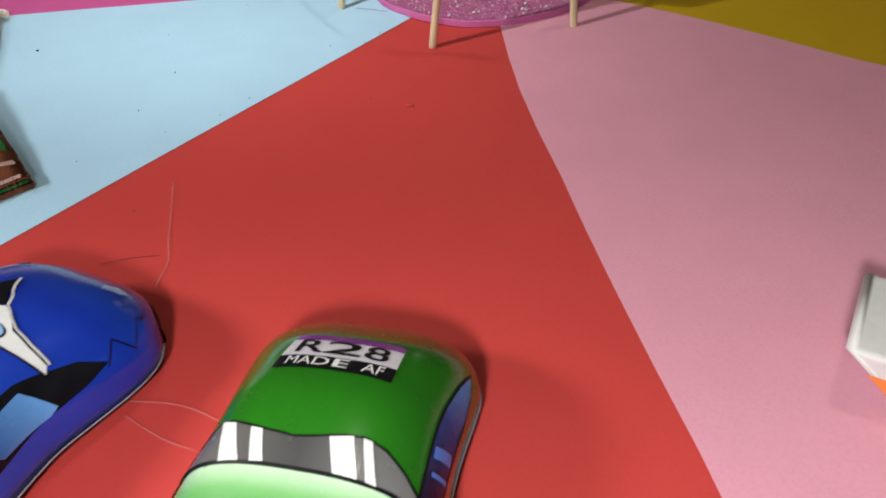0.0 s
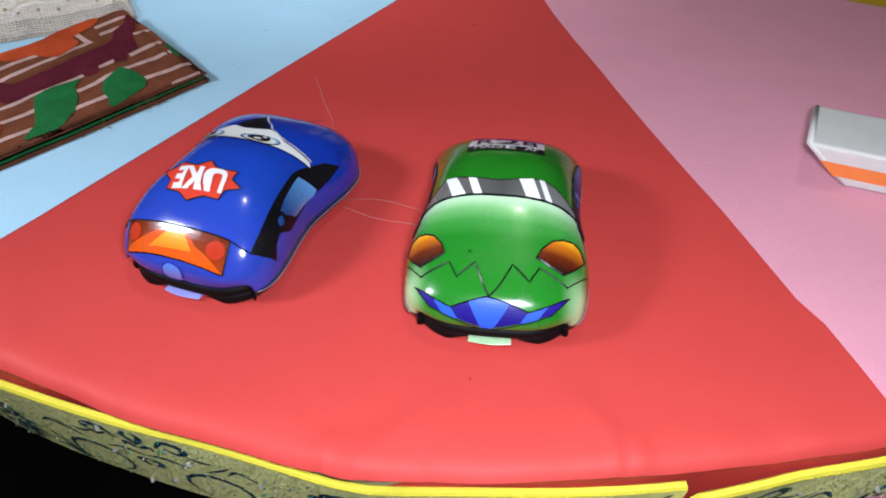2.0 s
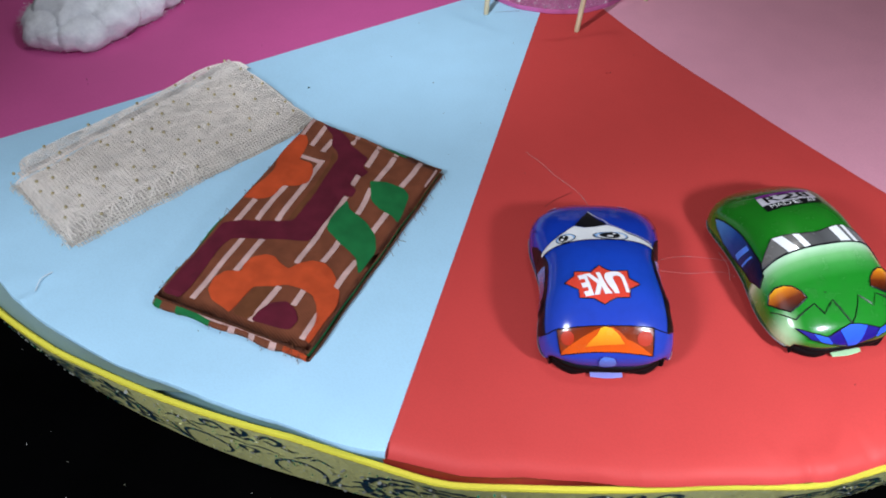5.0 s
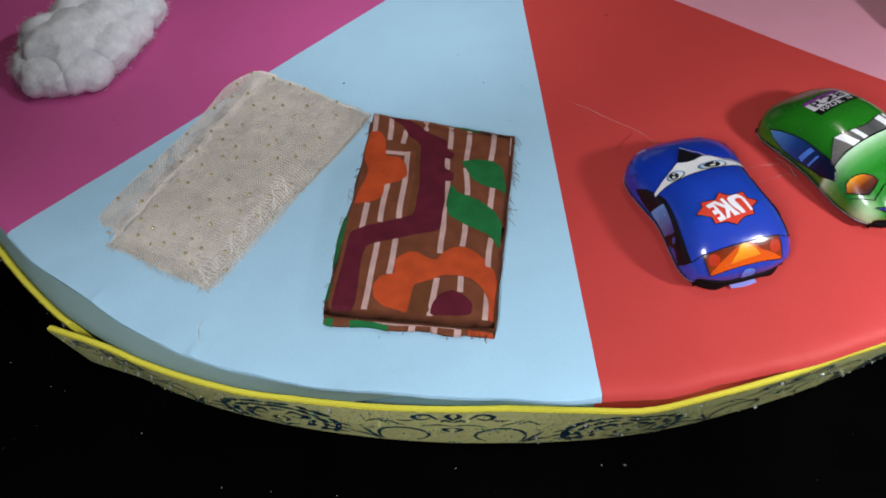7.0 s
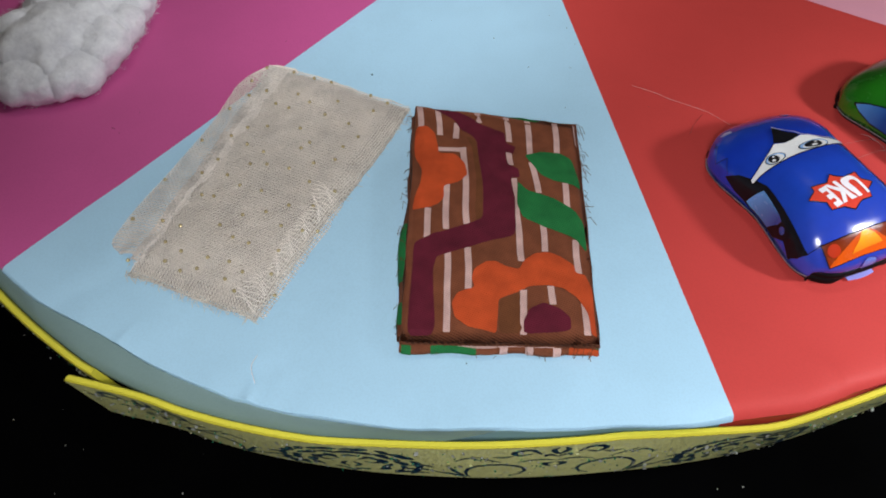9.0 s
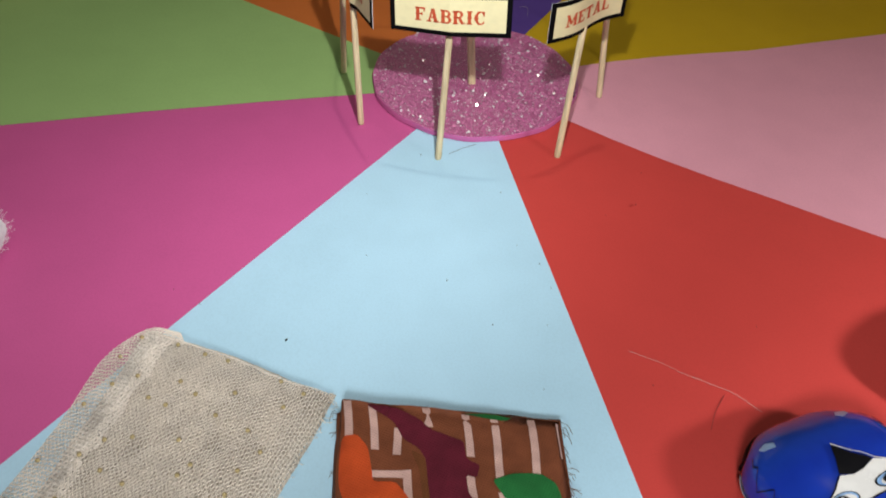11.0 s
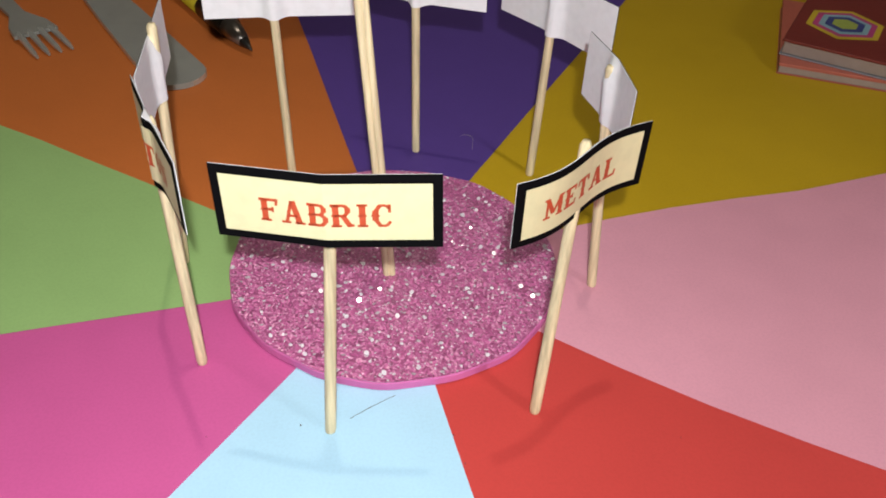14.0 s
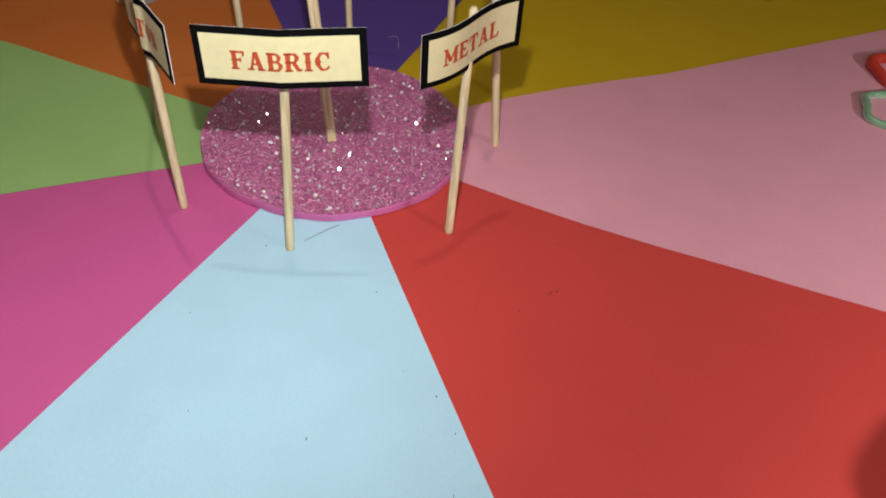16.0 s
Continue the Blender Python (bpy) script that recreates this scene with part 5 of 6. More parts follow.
    for i in range(25):
        u = 0.26 + 0.52 * i / 24
        out = 0.022 * (1 - 0.3 * u) + 0.006 * math.sin(u * 19)
        t = 0.5 + 0.5 * math.sin(u * 5.2 - 0.6)
        rows.append([spot(u, -out * 0.15, 0.0885 + 0.006 * math.sin(u * 11)), spot(u, -out * (0.25 + 0.25 * t), 0.0885 + 0.005 * math.sin(u * 11))])
    part("stripe", *sheet(rows), STRIPE_CLOTH, under, "pale stripe along the turned-in end", smooth=True)
    top = slab(0.086, height, 0.004, BROWN_CLOTH, "printed top fold")

    def print_on(name, outline, mat, out, label):
        part(name, *patch(rounded(outline) if len(outline) > 4 else outline, 0.035, lambda u, v: spot(u, v, height(min(1, max(0, u)), min(1, max(0, v))) + out, 0.004)), mat, top, label)

    stripes = ((0.021, 0.994, 0.041, 0.876), (0.133, 0.984, 0.161, 0.845), (0.254, 0.914, 0.257, 0.835), (0.305, 0.790, 0.324, 0.446), (0.206, 0.616, 0.213, 0.42), (0.110, 0.50, 0.111, 0.373), (0.383, 0.990, 0.389, 0.921), (0.562, 0.983, 0.579, 0.853), (0.577, 0.803, 0.584, 0.733), (0.594, 0.673, 0.625, 0.30), (0.690, 0.985, 0.705, 0.79), (0.707, 0.750, 0.737, 0.608), (0.75, 0.466, 0.756, 0.346))
    stripes += ((0.862, 0.990, 0.866, 0.804), (0.890, 0.661, 0.895, 0.54), (0.922, 0.400, 0.923, 0.255), (0.936, 0.153, 0.938, 0.022), (0.626, 0.190, 0.617, 0.025), (0.769, 0.205, 0.776, 0.134), (0.228, 0.330, 0.228, 0.027), (0.336, 0.347, 0.338, 0.18))
    for u0, v0, u1, v1 in stripes:
        w = 0.0175
        print_on("stripe", [(u0 - w, v0), (u0 + w, v0), (u1 + w, v1), (u1 - w, v1)], STRIPE_CLOTH, 0.004, "pale pink stripe")
    print_on("stripe", [(0.15, 0.768), (0.15, 0.787), (0.322, 0.792), (0.322, 0.770)], STRIPE_CLOTH, 0.0045, "pale pink stripe")
    print_on("stripe", [(0.975, 0.985), (0.992, 0.985), (0.992, 0.872), (0.977, 0.872)], STRIPE_CLOTH, 0.004, "pale pink stripe")
    print_on("shade_band", [(0.313, 0.852), (0.385, 0.83), (0.42, 0.475), (0.375, 0.462), (0.372, 0.666), (0.36, 0.79)], DARK_CLOTH, 0.003, "darker brown band")
    print_on("shade_band", [(0.50, 0.15), (0.57, 0.17), (0.62, 0.185), (0.61, 0.03), (0.49, 0.025)], DARK_CLOTH, 0.003, "darker brown band")
    print_on("plum_band", [(0.10, 0.985), (0.20, 0.987), (0.26, 0.972), (0.349, 0.944), (0.402, 0.91), (0.546, 0.896), (0.56, 0.845), (0.62, 0.829), (0.606, 0.79), (0.558, 0.795), (0.568, 0.735), (0.628, 0.719), (0.63, 0.679), (0.578, 0.674), (0.589, 0.614), (0.603, 0.563), (0.597, 0.415), (0.486, 0.388), (0.391, 0.36), (0.205, 0.313), (0.165, 0.299), (0.147, 0.252), (0.172, 0.015), (0.03, 0.012), (0.03, 0.138), (0.04, 0.321), (0.045, 0.351), (0.154, 0.397), (0.324, 0.446), (0.419, 0.475), (0.414, 0.593), (0.397, 0.723), (0.385, 0.823), (0.348, 0.856), (0.276, 0.883), (0.23, 0.936)], PLUM_CLOTH, 0.006, "plum branching band")
    print_on("flower", [(0.009, 0.879), (0.077, 0.882), (0.13, 0.848), (0.156, 0.787), (0.161, 0.757), (0.26, 0.757), (0.31, 0.713), (0.324, 0.662), (0.277, 0.628), (0.186, 0.608), (0.196, 0.549), (0.169, 0.522), (0.11, 0.50), (0.02, 0.488), (0.03, 0.546), (0.054, 0.613), (0.06, 0.67), (0.018, 0.733)], ORANGE_CLOTH, 0.008, "orange flower print")
    print_on("leaf", [(0.67, 0.784), (0.76, 0.808), (0.879, 0.814), (0.952, 0.785), (0.985, 0.671), (0.985, 0.641), (0.922, 0.657), (0.842, 0.664), (0.753, 0.694), (0.707, 0.745)], GREEN_CLOTH, 0.008, "green leaf print")
    print_on("leaf", [(0.614, 0.66), (0.672, 0.617), (0.813, 0.589), (0.927, 0.536), (0.985, 0.481), (0.985, 0.349), (0.913, 0.407), (0.824, 0.438), (0.747, 0.457), (0.640, 0.486), (0.612, 0.542)], GREEN_CLOTH, 0.008, "green leaf print")
    print_on("leaf", [(0.55, 0.990), (0.681, 0.992), (0.78, 0.990), (0.741, 0.972), (0.626, 0.973)], GREEN_CLOTH, 0.008, "green leaf print")
    print_on("flower", [(0.252, 0.132), (0.282, 0.167), (0.374, 0.185), (0.353, 0.217), (0.367, 0.255), (0.43, 0.286), (0.482, 0.29), (0.543, 0.273), (0.607, 0.265), (0.637, 0.301), (0.70, 0.333), (0.772, 0.344), (0.832, 0.327), (0.902, 0.288), (0.907, 0.257), (0.956, 0.251), (0.986, 0.197), (0.990, 0.02), (0.957, 0.025), (0.95, 0.101), (0.904, 0.157), (0.834, 0.196), (0.753, 0.207), (0.65, 0.20), (0.571, 0.17), (0.495, 0.15), (0.486, 0.082), (0.48, 0.024), (0.416, 0.032), (0.335, 0.043), (0.266, 0.081)], ORANGE_CLOTH, 0.008, "orange flower print")
    print_on("flower_heart", [(0.617, 0.025), (0.619, 0.075), (0.653, 0.12), (0.728, 0.14), (0.805, 0.12), (0.859, 0.083), (0.857, 0.033)], PLUM_CLOTH, 0.008, "plum flower heart")
    # green inner fold that shows along the raw side
    rows = [[spot(-0.002, v, 0.10), spot(-0.016 - 0.008 * math.sin(v * 21) - 0.022 * math.exp(-(((v - 0.32) / 0.15) ** 2)), v, 0.085), spot(-0.020 - 0.008 * math.sin(v * 17) - 0.026 * math.exp(-(((v - 0.32) / 0.15) ** 2)), v, 0.05), spot(-0.014, v, 0.012)] for v in np.linspace(0.02, 0.98, 40)]
    inner = part("fabric_layer", *sheet(rows), BROWN_CLOTH, c, "inner fold along the raw side", smooth=True)
    for v0, v1 in ((0.06, 0.14), (0.22, 0.46)):
        rows = [[spot(-0.006, v, 0.103), spot(-0.020 - 0.008 * math.sin(v * 21) - 0.022 * math.exp(-(((v - 0.32) / 0.15) ** 2)), v, 0.087), spot(-0.025 - 0.008 * math.sin(v * 17) - 0.026 * math.exp(-(((v - 0.32) / 0.15) ** 2)), v, 0.05), spot(-0.02, v, 0.014)] for v in np.linspace(v0, v1, 14)]
        part("leaf", *sheet(rows), GREEN_CLOTH, inner, "green print on the inner fold", smooth=True)
    # frayed threads at the raw edges
    rnd = random.Random(8)
    strands = []
    for _ in range(95):
        side = rnd.random()
        if side < 0.5:
            u, v, out = 0.0, rnd.random(), (-1, rnd.uniform(-0.6, 0.6))
        elif side < 0.8:
            u, v, out = rnd.random(), 0.0, (rnd.uniform(-0.6, 0.6), -1)
        else:
            u, v, out = 1.0, rnd.uniform(0.5, 1.0), (1, rnd.uniform(-0.5, 0.5))
        x, y, z = spot(u, v, rnd.uniform(0.03, 0.14))
        l, k = rnd.uniform(0.02, 0.09), rnd.uniform(-0.04, 0.04)
        strands.append(tube([(x, y, z), (x + out[0] * l * 0.5 + k, y + out[1] * l * 0.5 - k, z * 0.8 + 0.02), (x + out[0] * l, y + out[1] * l, max(0.012, z * 0.4))], 0.0022, 3))
    tagged(part("frayed_threads", *joined(*strands), DARK_CLOTH, c, "frayed brown threads"), kind="stuff")


NET_DENSE = net("cream_net_folds", (0.62, 0.55, 0.475), 0.74)
NET_OPEN = net("cream_net_single", (0.86, 0.80, 0.73), 0.20)
NET_HEM = net("cream_net_hem", (0.84, 0.77, 0.71), 0.62)
NET_THREAD = plain("cream_thread", (0.88, 0.80, 0.72), 0.55, vary=0.08, grain=900.0, relief=0)
GOLD_BEAD = plain("gold_bead", (0.70, 0.57, 0.30), 0.14, 0.45, relief=0)
CREAM_FILL = cloth("cream_inner_folds", (0.76, 0.71, 0.63))


def beaded_net():
    c = thing("net_fabric", "folded cream net fabric dotted with tiny gold beads", "fabric")
    a, b, d, e = (-1.69, -6.29), (-1.56, -3.72), (-0.21, -3.95), (-0.66, -6.42)

    def spot(u, v, z):
        x = (1 - v) * ((1 - u) * a[0] + u * e[0]) + v * ((1 - u) * b[0] + u * d[0])
        y = (1 - v) * ((1 - u) * a[1] + u * e[1]) + v * ((1 - u) * b[1] + u * d[1])
        side = noise.noise(Vector((x * 1.6, y * 1.6, 7.0))), noise.noise(Vector((x * 1.6, y * 1.6, 2.0)))
        fray = noise.noise(Vector((x * 9, y * 9, 5.0)))
        puff = noise.noise(Vector((x * 2.3, y * 2.3, 4.0))) + 0.5 * noise.noise(Vector((x * 6.0, y * 6.0, 1.0)))
        return (x + 0.035 * side[0] + 0.012 * fray, y + 0.035 * side[1] - 0.012 * fray, z + 0.016 * puff + 0.006 * noise.noise(Vector((x * 15, y * 15, 8.0))))

    def layer(name, u0, u1, v0, v1, z, mat, label, bow=0.03, n=40):
        rows = []
        for i in range(n + 1):
            v = v0 + (v1 - v0) * i / n
            row = []
            for j in range(n + 1):
                u = u0 + (u1 - u0) * j / n
                m = min(j, n - j, i, n - i) / n
                row.append(spot(u, v, z * min(1.0, 0.25 + 0.75 * math.sin(min(1.0, m * 9) * 1.57)) + bow * math.sin(math.pi * j / n)))
            rows.append(row)
        part(name, *sheet(rows), mat, c, label, smooth=True)

    layer("net_layer", 0.05, 0.97, 0.02, 0.97, 0.028, CREAM_FILL, "inner folds", 0.01)
    for k in range(3):
        layer("net_layer", -0.01 + 0.02 * k, 1.0 - 0.006 * k, 0.0 + 0.012 * k, 1.0 - 0.008 * k, 0.06 + 0.028 * k, NET_DENSE, "net fold", 0.02)
    # the loose single layer: it shows past the fold at the side and round the far corner
    edge = [(-1.86, -6.10), (-1.98, -6.02), (-1.99, -5.85), (-1.96, -5.55), (-1.90, -5.2), (-1.82, -4.6), (-1.81, -4.2), (-1.80, -4.02), (-1.73, -3.84), (-1.60, -3.69), (-1.40, -3.69)]
    inner = [(0.03, 0.05), (0.05, 0.09), (0.07, 0.14), (0.08, 0.26), (0.09, 0.40), (0.10, 0.62), (0.10, 0.78), (0.11, 0.86), (0.12, 0.91), (0.15, 0.95), (0.22, 0.97)]
    rows = []
    for p, q in zip(curve_through(edge, 60)[0], curve_through(inner, 60)[0]):
        ix, iy, _ = spot(q[0], q[1], 0)
        rows.append([(p[0] + (ix - p[0]) * j / 8, p[1] + (iy - p[1]) * j / 8, 0.018 + 0.10 * math.sin(j / 8 * 1.57) + 0.010 * noise.noise(Vector((p[0] * 5, p[1] * 5, j * 0.4)))) for j in range(9)])
    part("net_wing", *sheet(rows), NET_OPEN, c, "single see-through layer of net", smooth=True)
    # its own open mesh: zigzag threads that meet at their turns
    mesh_lines = []
    side, lower = curve_through(edge, 150)[0], curve_through(inner, 150)[0]
    roots = [spot(q[0], q[1], 0) for q in lower]
    for j in range(17):
        pts = []
        for i, (p, r) in enumerate(zip(side, roots)):
            t = (j + 0.5 + (0.32 if (i + j) % 2 else -0.32)) / 17
            pts.append((p[0] + (r[0] - p[0]) * t, p[1] + (r[1] - p[1]) * t, 0.022 + 0.10 * math.sin(t * 1.57)))
        mesh_lines.append(tube(pts, 0.0023, 3, False))
    tagged(part("net_threads", *joined(*mesh_lines), NET_THREAD, c, "open mesh of pale threads"), kind="stuff")
    # the under layer that shows past the fold on the other side
    rows = [[spot(0.93 + (0.05 + 0.065 * min(1.0, (0.62 - v) / 0.25) + 0.02 * noise.noise(Vector((v * 14, 0, 3)))) * j / 6, v, 0.060 - 0.048 * j / 6) for j in range(7)] for v in np.linspace(0.015, 0.62, 40)]
    part("net_under_layer", *sheet(rows), NET_OPEN, c, "frayed under layer of net", smooth=True)
    # the pale doubled turn-in along the side
    rows = [[spot(u * (0.55 + 0.45 * v + 0.18 * noise.noise(Vector((v * 16, 0, 6)))) - 0.004, v, 0.1285 + 0.004 * math.sin(math.pi * t / 5)) for t, u in enumerate(np.linspace(0.012, 0.16, 6))] for v in np.linspace(0.03, 0.965, 90)]
    part("net_hem", *sheet(rows), NET_HEM, c, "pale doubled turn-in", smooth=True)

    def over(u):
        return 0.135 + 0.018 * math.sin(math.pi * u)

    # knitted threads: zigzags side by side, touching at their turns
    threads = []
    for j in range(84):
        u = 0.01 + 0.98 * j / 83
        pts = []
        for i in range(140):
            v = 0.008 + 0.984 * i / 139
            m = min(u * 66, (1 - u) * 66, i * 1.4, (139 - i) * 1.4)
            pts.append(spot(u + 0.0034 * (1 if (i + j) % 2 else -1), v, over(u) * min(1.0, 0.35 + m * 0.12)))
        threads.append(tube(pts, 0.0023, 3, False))
    # crinkles across the fold
    for k in range(40):
        v = 0.02 + 0.0125 * k
        reach = 0.11 + 0.09 * noise.noise(Vector((v * 9, 1, 4)))
        threads.append(tube([spot(0.985 - reach * (1 - t / 5), v + 0.008 * math.sin(t + k), (over(0.985 - reach * (1 - t / 5)) + 0.008) * (1.0 if t < 4 else 0.8 - 0.25 * (t - 4))) for t in range(6)], 0.0032, 3, False))
    tagged(part("net_threads", *joined(*threads), NET_THREAD, c, "cream knitted threads"), kind="stuff")
    rnd = random.Random(3)
    # cut thread ends along the raw edges
    ends = []
    for _ in range(420):
        k, t = rnd.choice((0, 0, 2, 2, 3)), rnd.random()
        u, w = ((1.0, t), (t, 1.0), (t, 0.0), (0.0, t))[k]
        x, y, z = spot(u, w, rnd.uniform(0.02, 0.1))
        way = rnd.uniform(0, 6.28)
        s = rnd.uniform(0.02, 0.07)
        ends.append(tube([(x, y, z), (x + s * 0.5 * math.cos(way), y + s * 0.5 * math.sin(way), max(0.012, z * 0.8 + 0.01)), (x + s * math.cos(way + 0.7), y + s * math.sin(way + 0.7), max(0.01, z * 0.5))], 0.0022, 3, False))
    tagged(part("cut_threads", *joined(*ends), CREAM_FILL, c, "cut cream thread ends"), kind="stuff")
    v, f = [], []
    for i in range(6):
        for k in range(8):
            t, w = math.pi * (i / 5 - 0.5) * 0.96, 2 * math.pi * k / 8
            v.append((0.0155 * math.cos(t) * math.cos(w), 0.0155 * math.cos(t) * math.sin(w), 0.0145 * math.sin(t)))
    f = [(i * 8 + k, i * 8 + (k + 1) % 8, (i + 1) * 8 + (k + 1) % 8, (i + 1) * 8 + k) for i in range(5) for k in range(8)]
    bead = mesh("bead", v, f, GOLD_BEAD, True)

    def bead_at(x, y, z):
        ob = new("bead", bead)
        ob.parent = c
        ob.location = (x * U, y * U, z * U)

    for i in range(11):
        for j in range(6):
            u, w = (j + 0.5 * (i % 2) + rnd.uniform(-0.36, 0.36)) / 6 + 0.04, (i + 0.5 + rnd.uniform(-0.34, 0.34)) / 11
            if u < 0.98:
                bead_at(*spot(u, w, over(u) + 0.007))
    for x, y in ((-1.90, -5.8), (-1.85, -5.35), (-1.76, -4.85), (-1.70, -4.42), (-1.66, -4.02)):
        bead_at(x, y, 0.085)
    bead_at(*spot(1.02, 0.10, 0.045))
    bead_at(*spot(1.01, 0.36, 0.05))


def cotton():
    """A torn tuft of cotton wool: soft lobes wrapped in stray fibres."""
    m, n, l, p = nodes_of("cotton_wool")
    t = texture(n, l, "Noise", 160.0, Detail=8.0, Roughness=0.7)
    l.new(ramp(n, l, t.outputs["Fac"], [(0.25, (0.62, 0.62, 0.66)), (0.65, (0.86, 0.86, 0.88))]).outputs["Color"], p.inputs["Base Color"])
    p.inputs["Roughness"].default_value, p.inputs["Specular IOR Level"].default_value = 1.0, 0.0
    p.inputs["Subsurface Weight"].default_value, p.inputs["Subsurface Radius"].default_value = 0.3, (0.004, 0.004, 0.004)
    bump(n, l, p, t.outputs["Fac"], 0.5, 0.002)
    c = thing("cotton_wool", "torn white tuft of fluffy cotton wool on magenta paper", "cotton wool", at(-3.48, -4.22, 0))
    rnd = random.Random(12)
    bm = bmesh.new()
    for x, y, r, h in ((0.0, 0.1, 0.62, 0.34), (0.36, 0.20, 0.46, 0.28), (0.44, 0.62, 0.36, 0.24), (-0.42, 0.15, 0.46, 0.30), (0.0, -0.34, 0.42, 0.24), (-0.36, -0.28, 0.36, 0.22), (0.10, 0.55, 0.5, 0.32), (-0.42, 0.66, 0.42, 0.28), (0.36, -0.16, 0.4, 0.24), (-0.40, 1.12, 0.34, 0.26), (0.34, 1.08, 0.36, 0.24)):
        made = bmesh.ops.create_icosphere(bm, subdivisions=4, radius=1.0)["verts"]
        for v in made:
            q = v.co.copy()
            w = Vector((x + q.x * r, y + q.y * r, q.z * h))
            k = 1 + 0.16 * noise.noise(w * 3.0) + 0.08 * noise.noise(w * 7.0 + Vector((4, 0, 2))) + 0.05 * noise.noise(w * 17)
            v.co = (0.74 * (x + q.x * r * k), 0.84 * (y + q.y * r * k), 0.85 * max(0.006, h * 0.75 + q.z * h * k))
    bm.verts.index_update()
    v, f = [tuple(q.co) for q in bm.verts], [tuple(w.index for w in q.verts) for q in bm.faces]
    bm.free()
    part("tuft", v, f, m, c, smooth=True)
    fibres = []
    for _ in range(6000):
        q = v[rnd.randrange(len(v))]
        d = Vector((q[0] + rnd.uniform(-0.4, 0.4), q[1] - 0.2 + rnd.uniform(-0.4, 0.4), rnd.uniform(-0.1, 0.6))).normalized()
        s, k = rnd.uniform(0.02, 0.06), Vector((rnd.uniform(-1, 1), rnd.uniform(-1, 1), rnd.uniform(-0.5, 0.7))) * 0.045
        p0 = Vector(q)
        pts = [p0, p0 + d * s * 0.5 + k, p0 + d * s + k * 0.4]
        fibres.append(tube([(a.x, a.y, max(0.008, a.z)) for a in pts], 0.0012, 3, False))
    tagged(part("fibre_fuzz", *joined(*fibres), m, c, "stray white fibres"), kind="stuff")


def eraser():
    e = thing("eraser", "white slanted rubber eraser with an orange band and dark lettering", "eraser", at(4.695, -1.135, 0, 33), "")
    white = plain("white_rubber", (0.62, 0.62, 0.60), 0.5, vary=0.05)
    orange = plain("orange_rubber_print", (0.80, 0.22, 0.045), 0.5, vary=0.04)
    bm = bmesh.new()
    L, D, H, S = 1.35, 0.53, 0.30, 0.29
    # a block whose ends slant: the top reaches past the foot at one end
    for x, y, z in ((S, 0.045, 0.006), (L + S, 0.045, 0.006), (L + S, D - 0.02, 0.006), (S, D - 0.02, 0.006), (0, 0, H), (L, 0, H), (L, D, H), (0, D, H)):
        bm.verts.new((x, y, z))
    bm.verts.ensure_lookup_table()
    for q in ((0, 3, 2, 1), (4, 5, 6, 7), (0, 1, 5, 4), (1, 2, 6, 5), (2, 3, 7, 6), (3, 0, 4, 7)):
        bm.faces.new([bm.verts[i] for i in q])
    bmesh.ops.recalc_face_normals(bm, faces=bm.faces[:])
    # the ends are worn rounder than the long edges
    ends = [q for q in bm.edges if abs(q.verts[0].co.x - q.verts[1].co.x) < 0.5]
    bmesh.ops.bevel(bm, geom=ends, offset=0.075, segments=5, affect="EDGES", profile=0.55)
    bmesh.ops.bevel(bm, geom=[q for q in bm.edges if q.calc_length() > 0.8], offset=0.035, segments=4, affect="EDGES", profile=0.55)
    bm.verts.index_update()
    v, f = [tuple(q.co) for q in bm.verts], [tuple(w.index for w in q.verts) for q in bm.faces]
    bm.free()
    part("block", v, f, white, e, "worn white rubber block", smooth=True)
    side = lambda x, t: (x + S * (1 - t), 0.045 * (1 - t) - 0.004, 0.006 + (H - 0.006) * t)
    rows = [[side(0.03 + (L - 0.05) * i / 12, t) for t in (0.26, 0.62)] for i in range(13)]
    part("band", *sheet(rows), orange, e, "orange printed band")
    for i, (w, gap) in enumerate(((0.05, 0.03), (0.1, 0.02), (0.08, 0.02), (0.12, 0.03), (0.07, 0.02))):
        x = 0.56 + sum((0.13, 0.12, 0.12, 0.15, 0.1)[:i])
        part("lettering", *box(x, x + w, 0.17, 0.17 + (0.13 if i == 0 else 0.10), H + 0.001, H + 0.004), BLACK_INK, e, "dark printed lettering")


def rubber_band(label, x, y, rx, ry, corners, r, mat, turn=0.0, z=0.035):
    b = thing("rubber_band", label, "rubber band", at(x, y, 0, turn), "rubber bands on pink paper")
    pts = []
    for i in range(48):
        t = 2 * math.pi * i / 48
        k = 1 + 0.07 * math.cos(corners * t)
        pts.append((rx * k * math.cos(t), ry * k * math.sin(t), z + 0.01 * math.sin(3 * t)))
    v, f = tube(pts + pts[:1], r, 8, False)
    part("loop", v, f, mat, b, smooth=True)


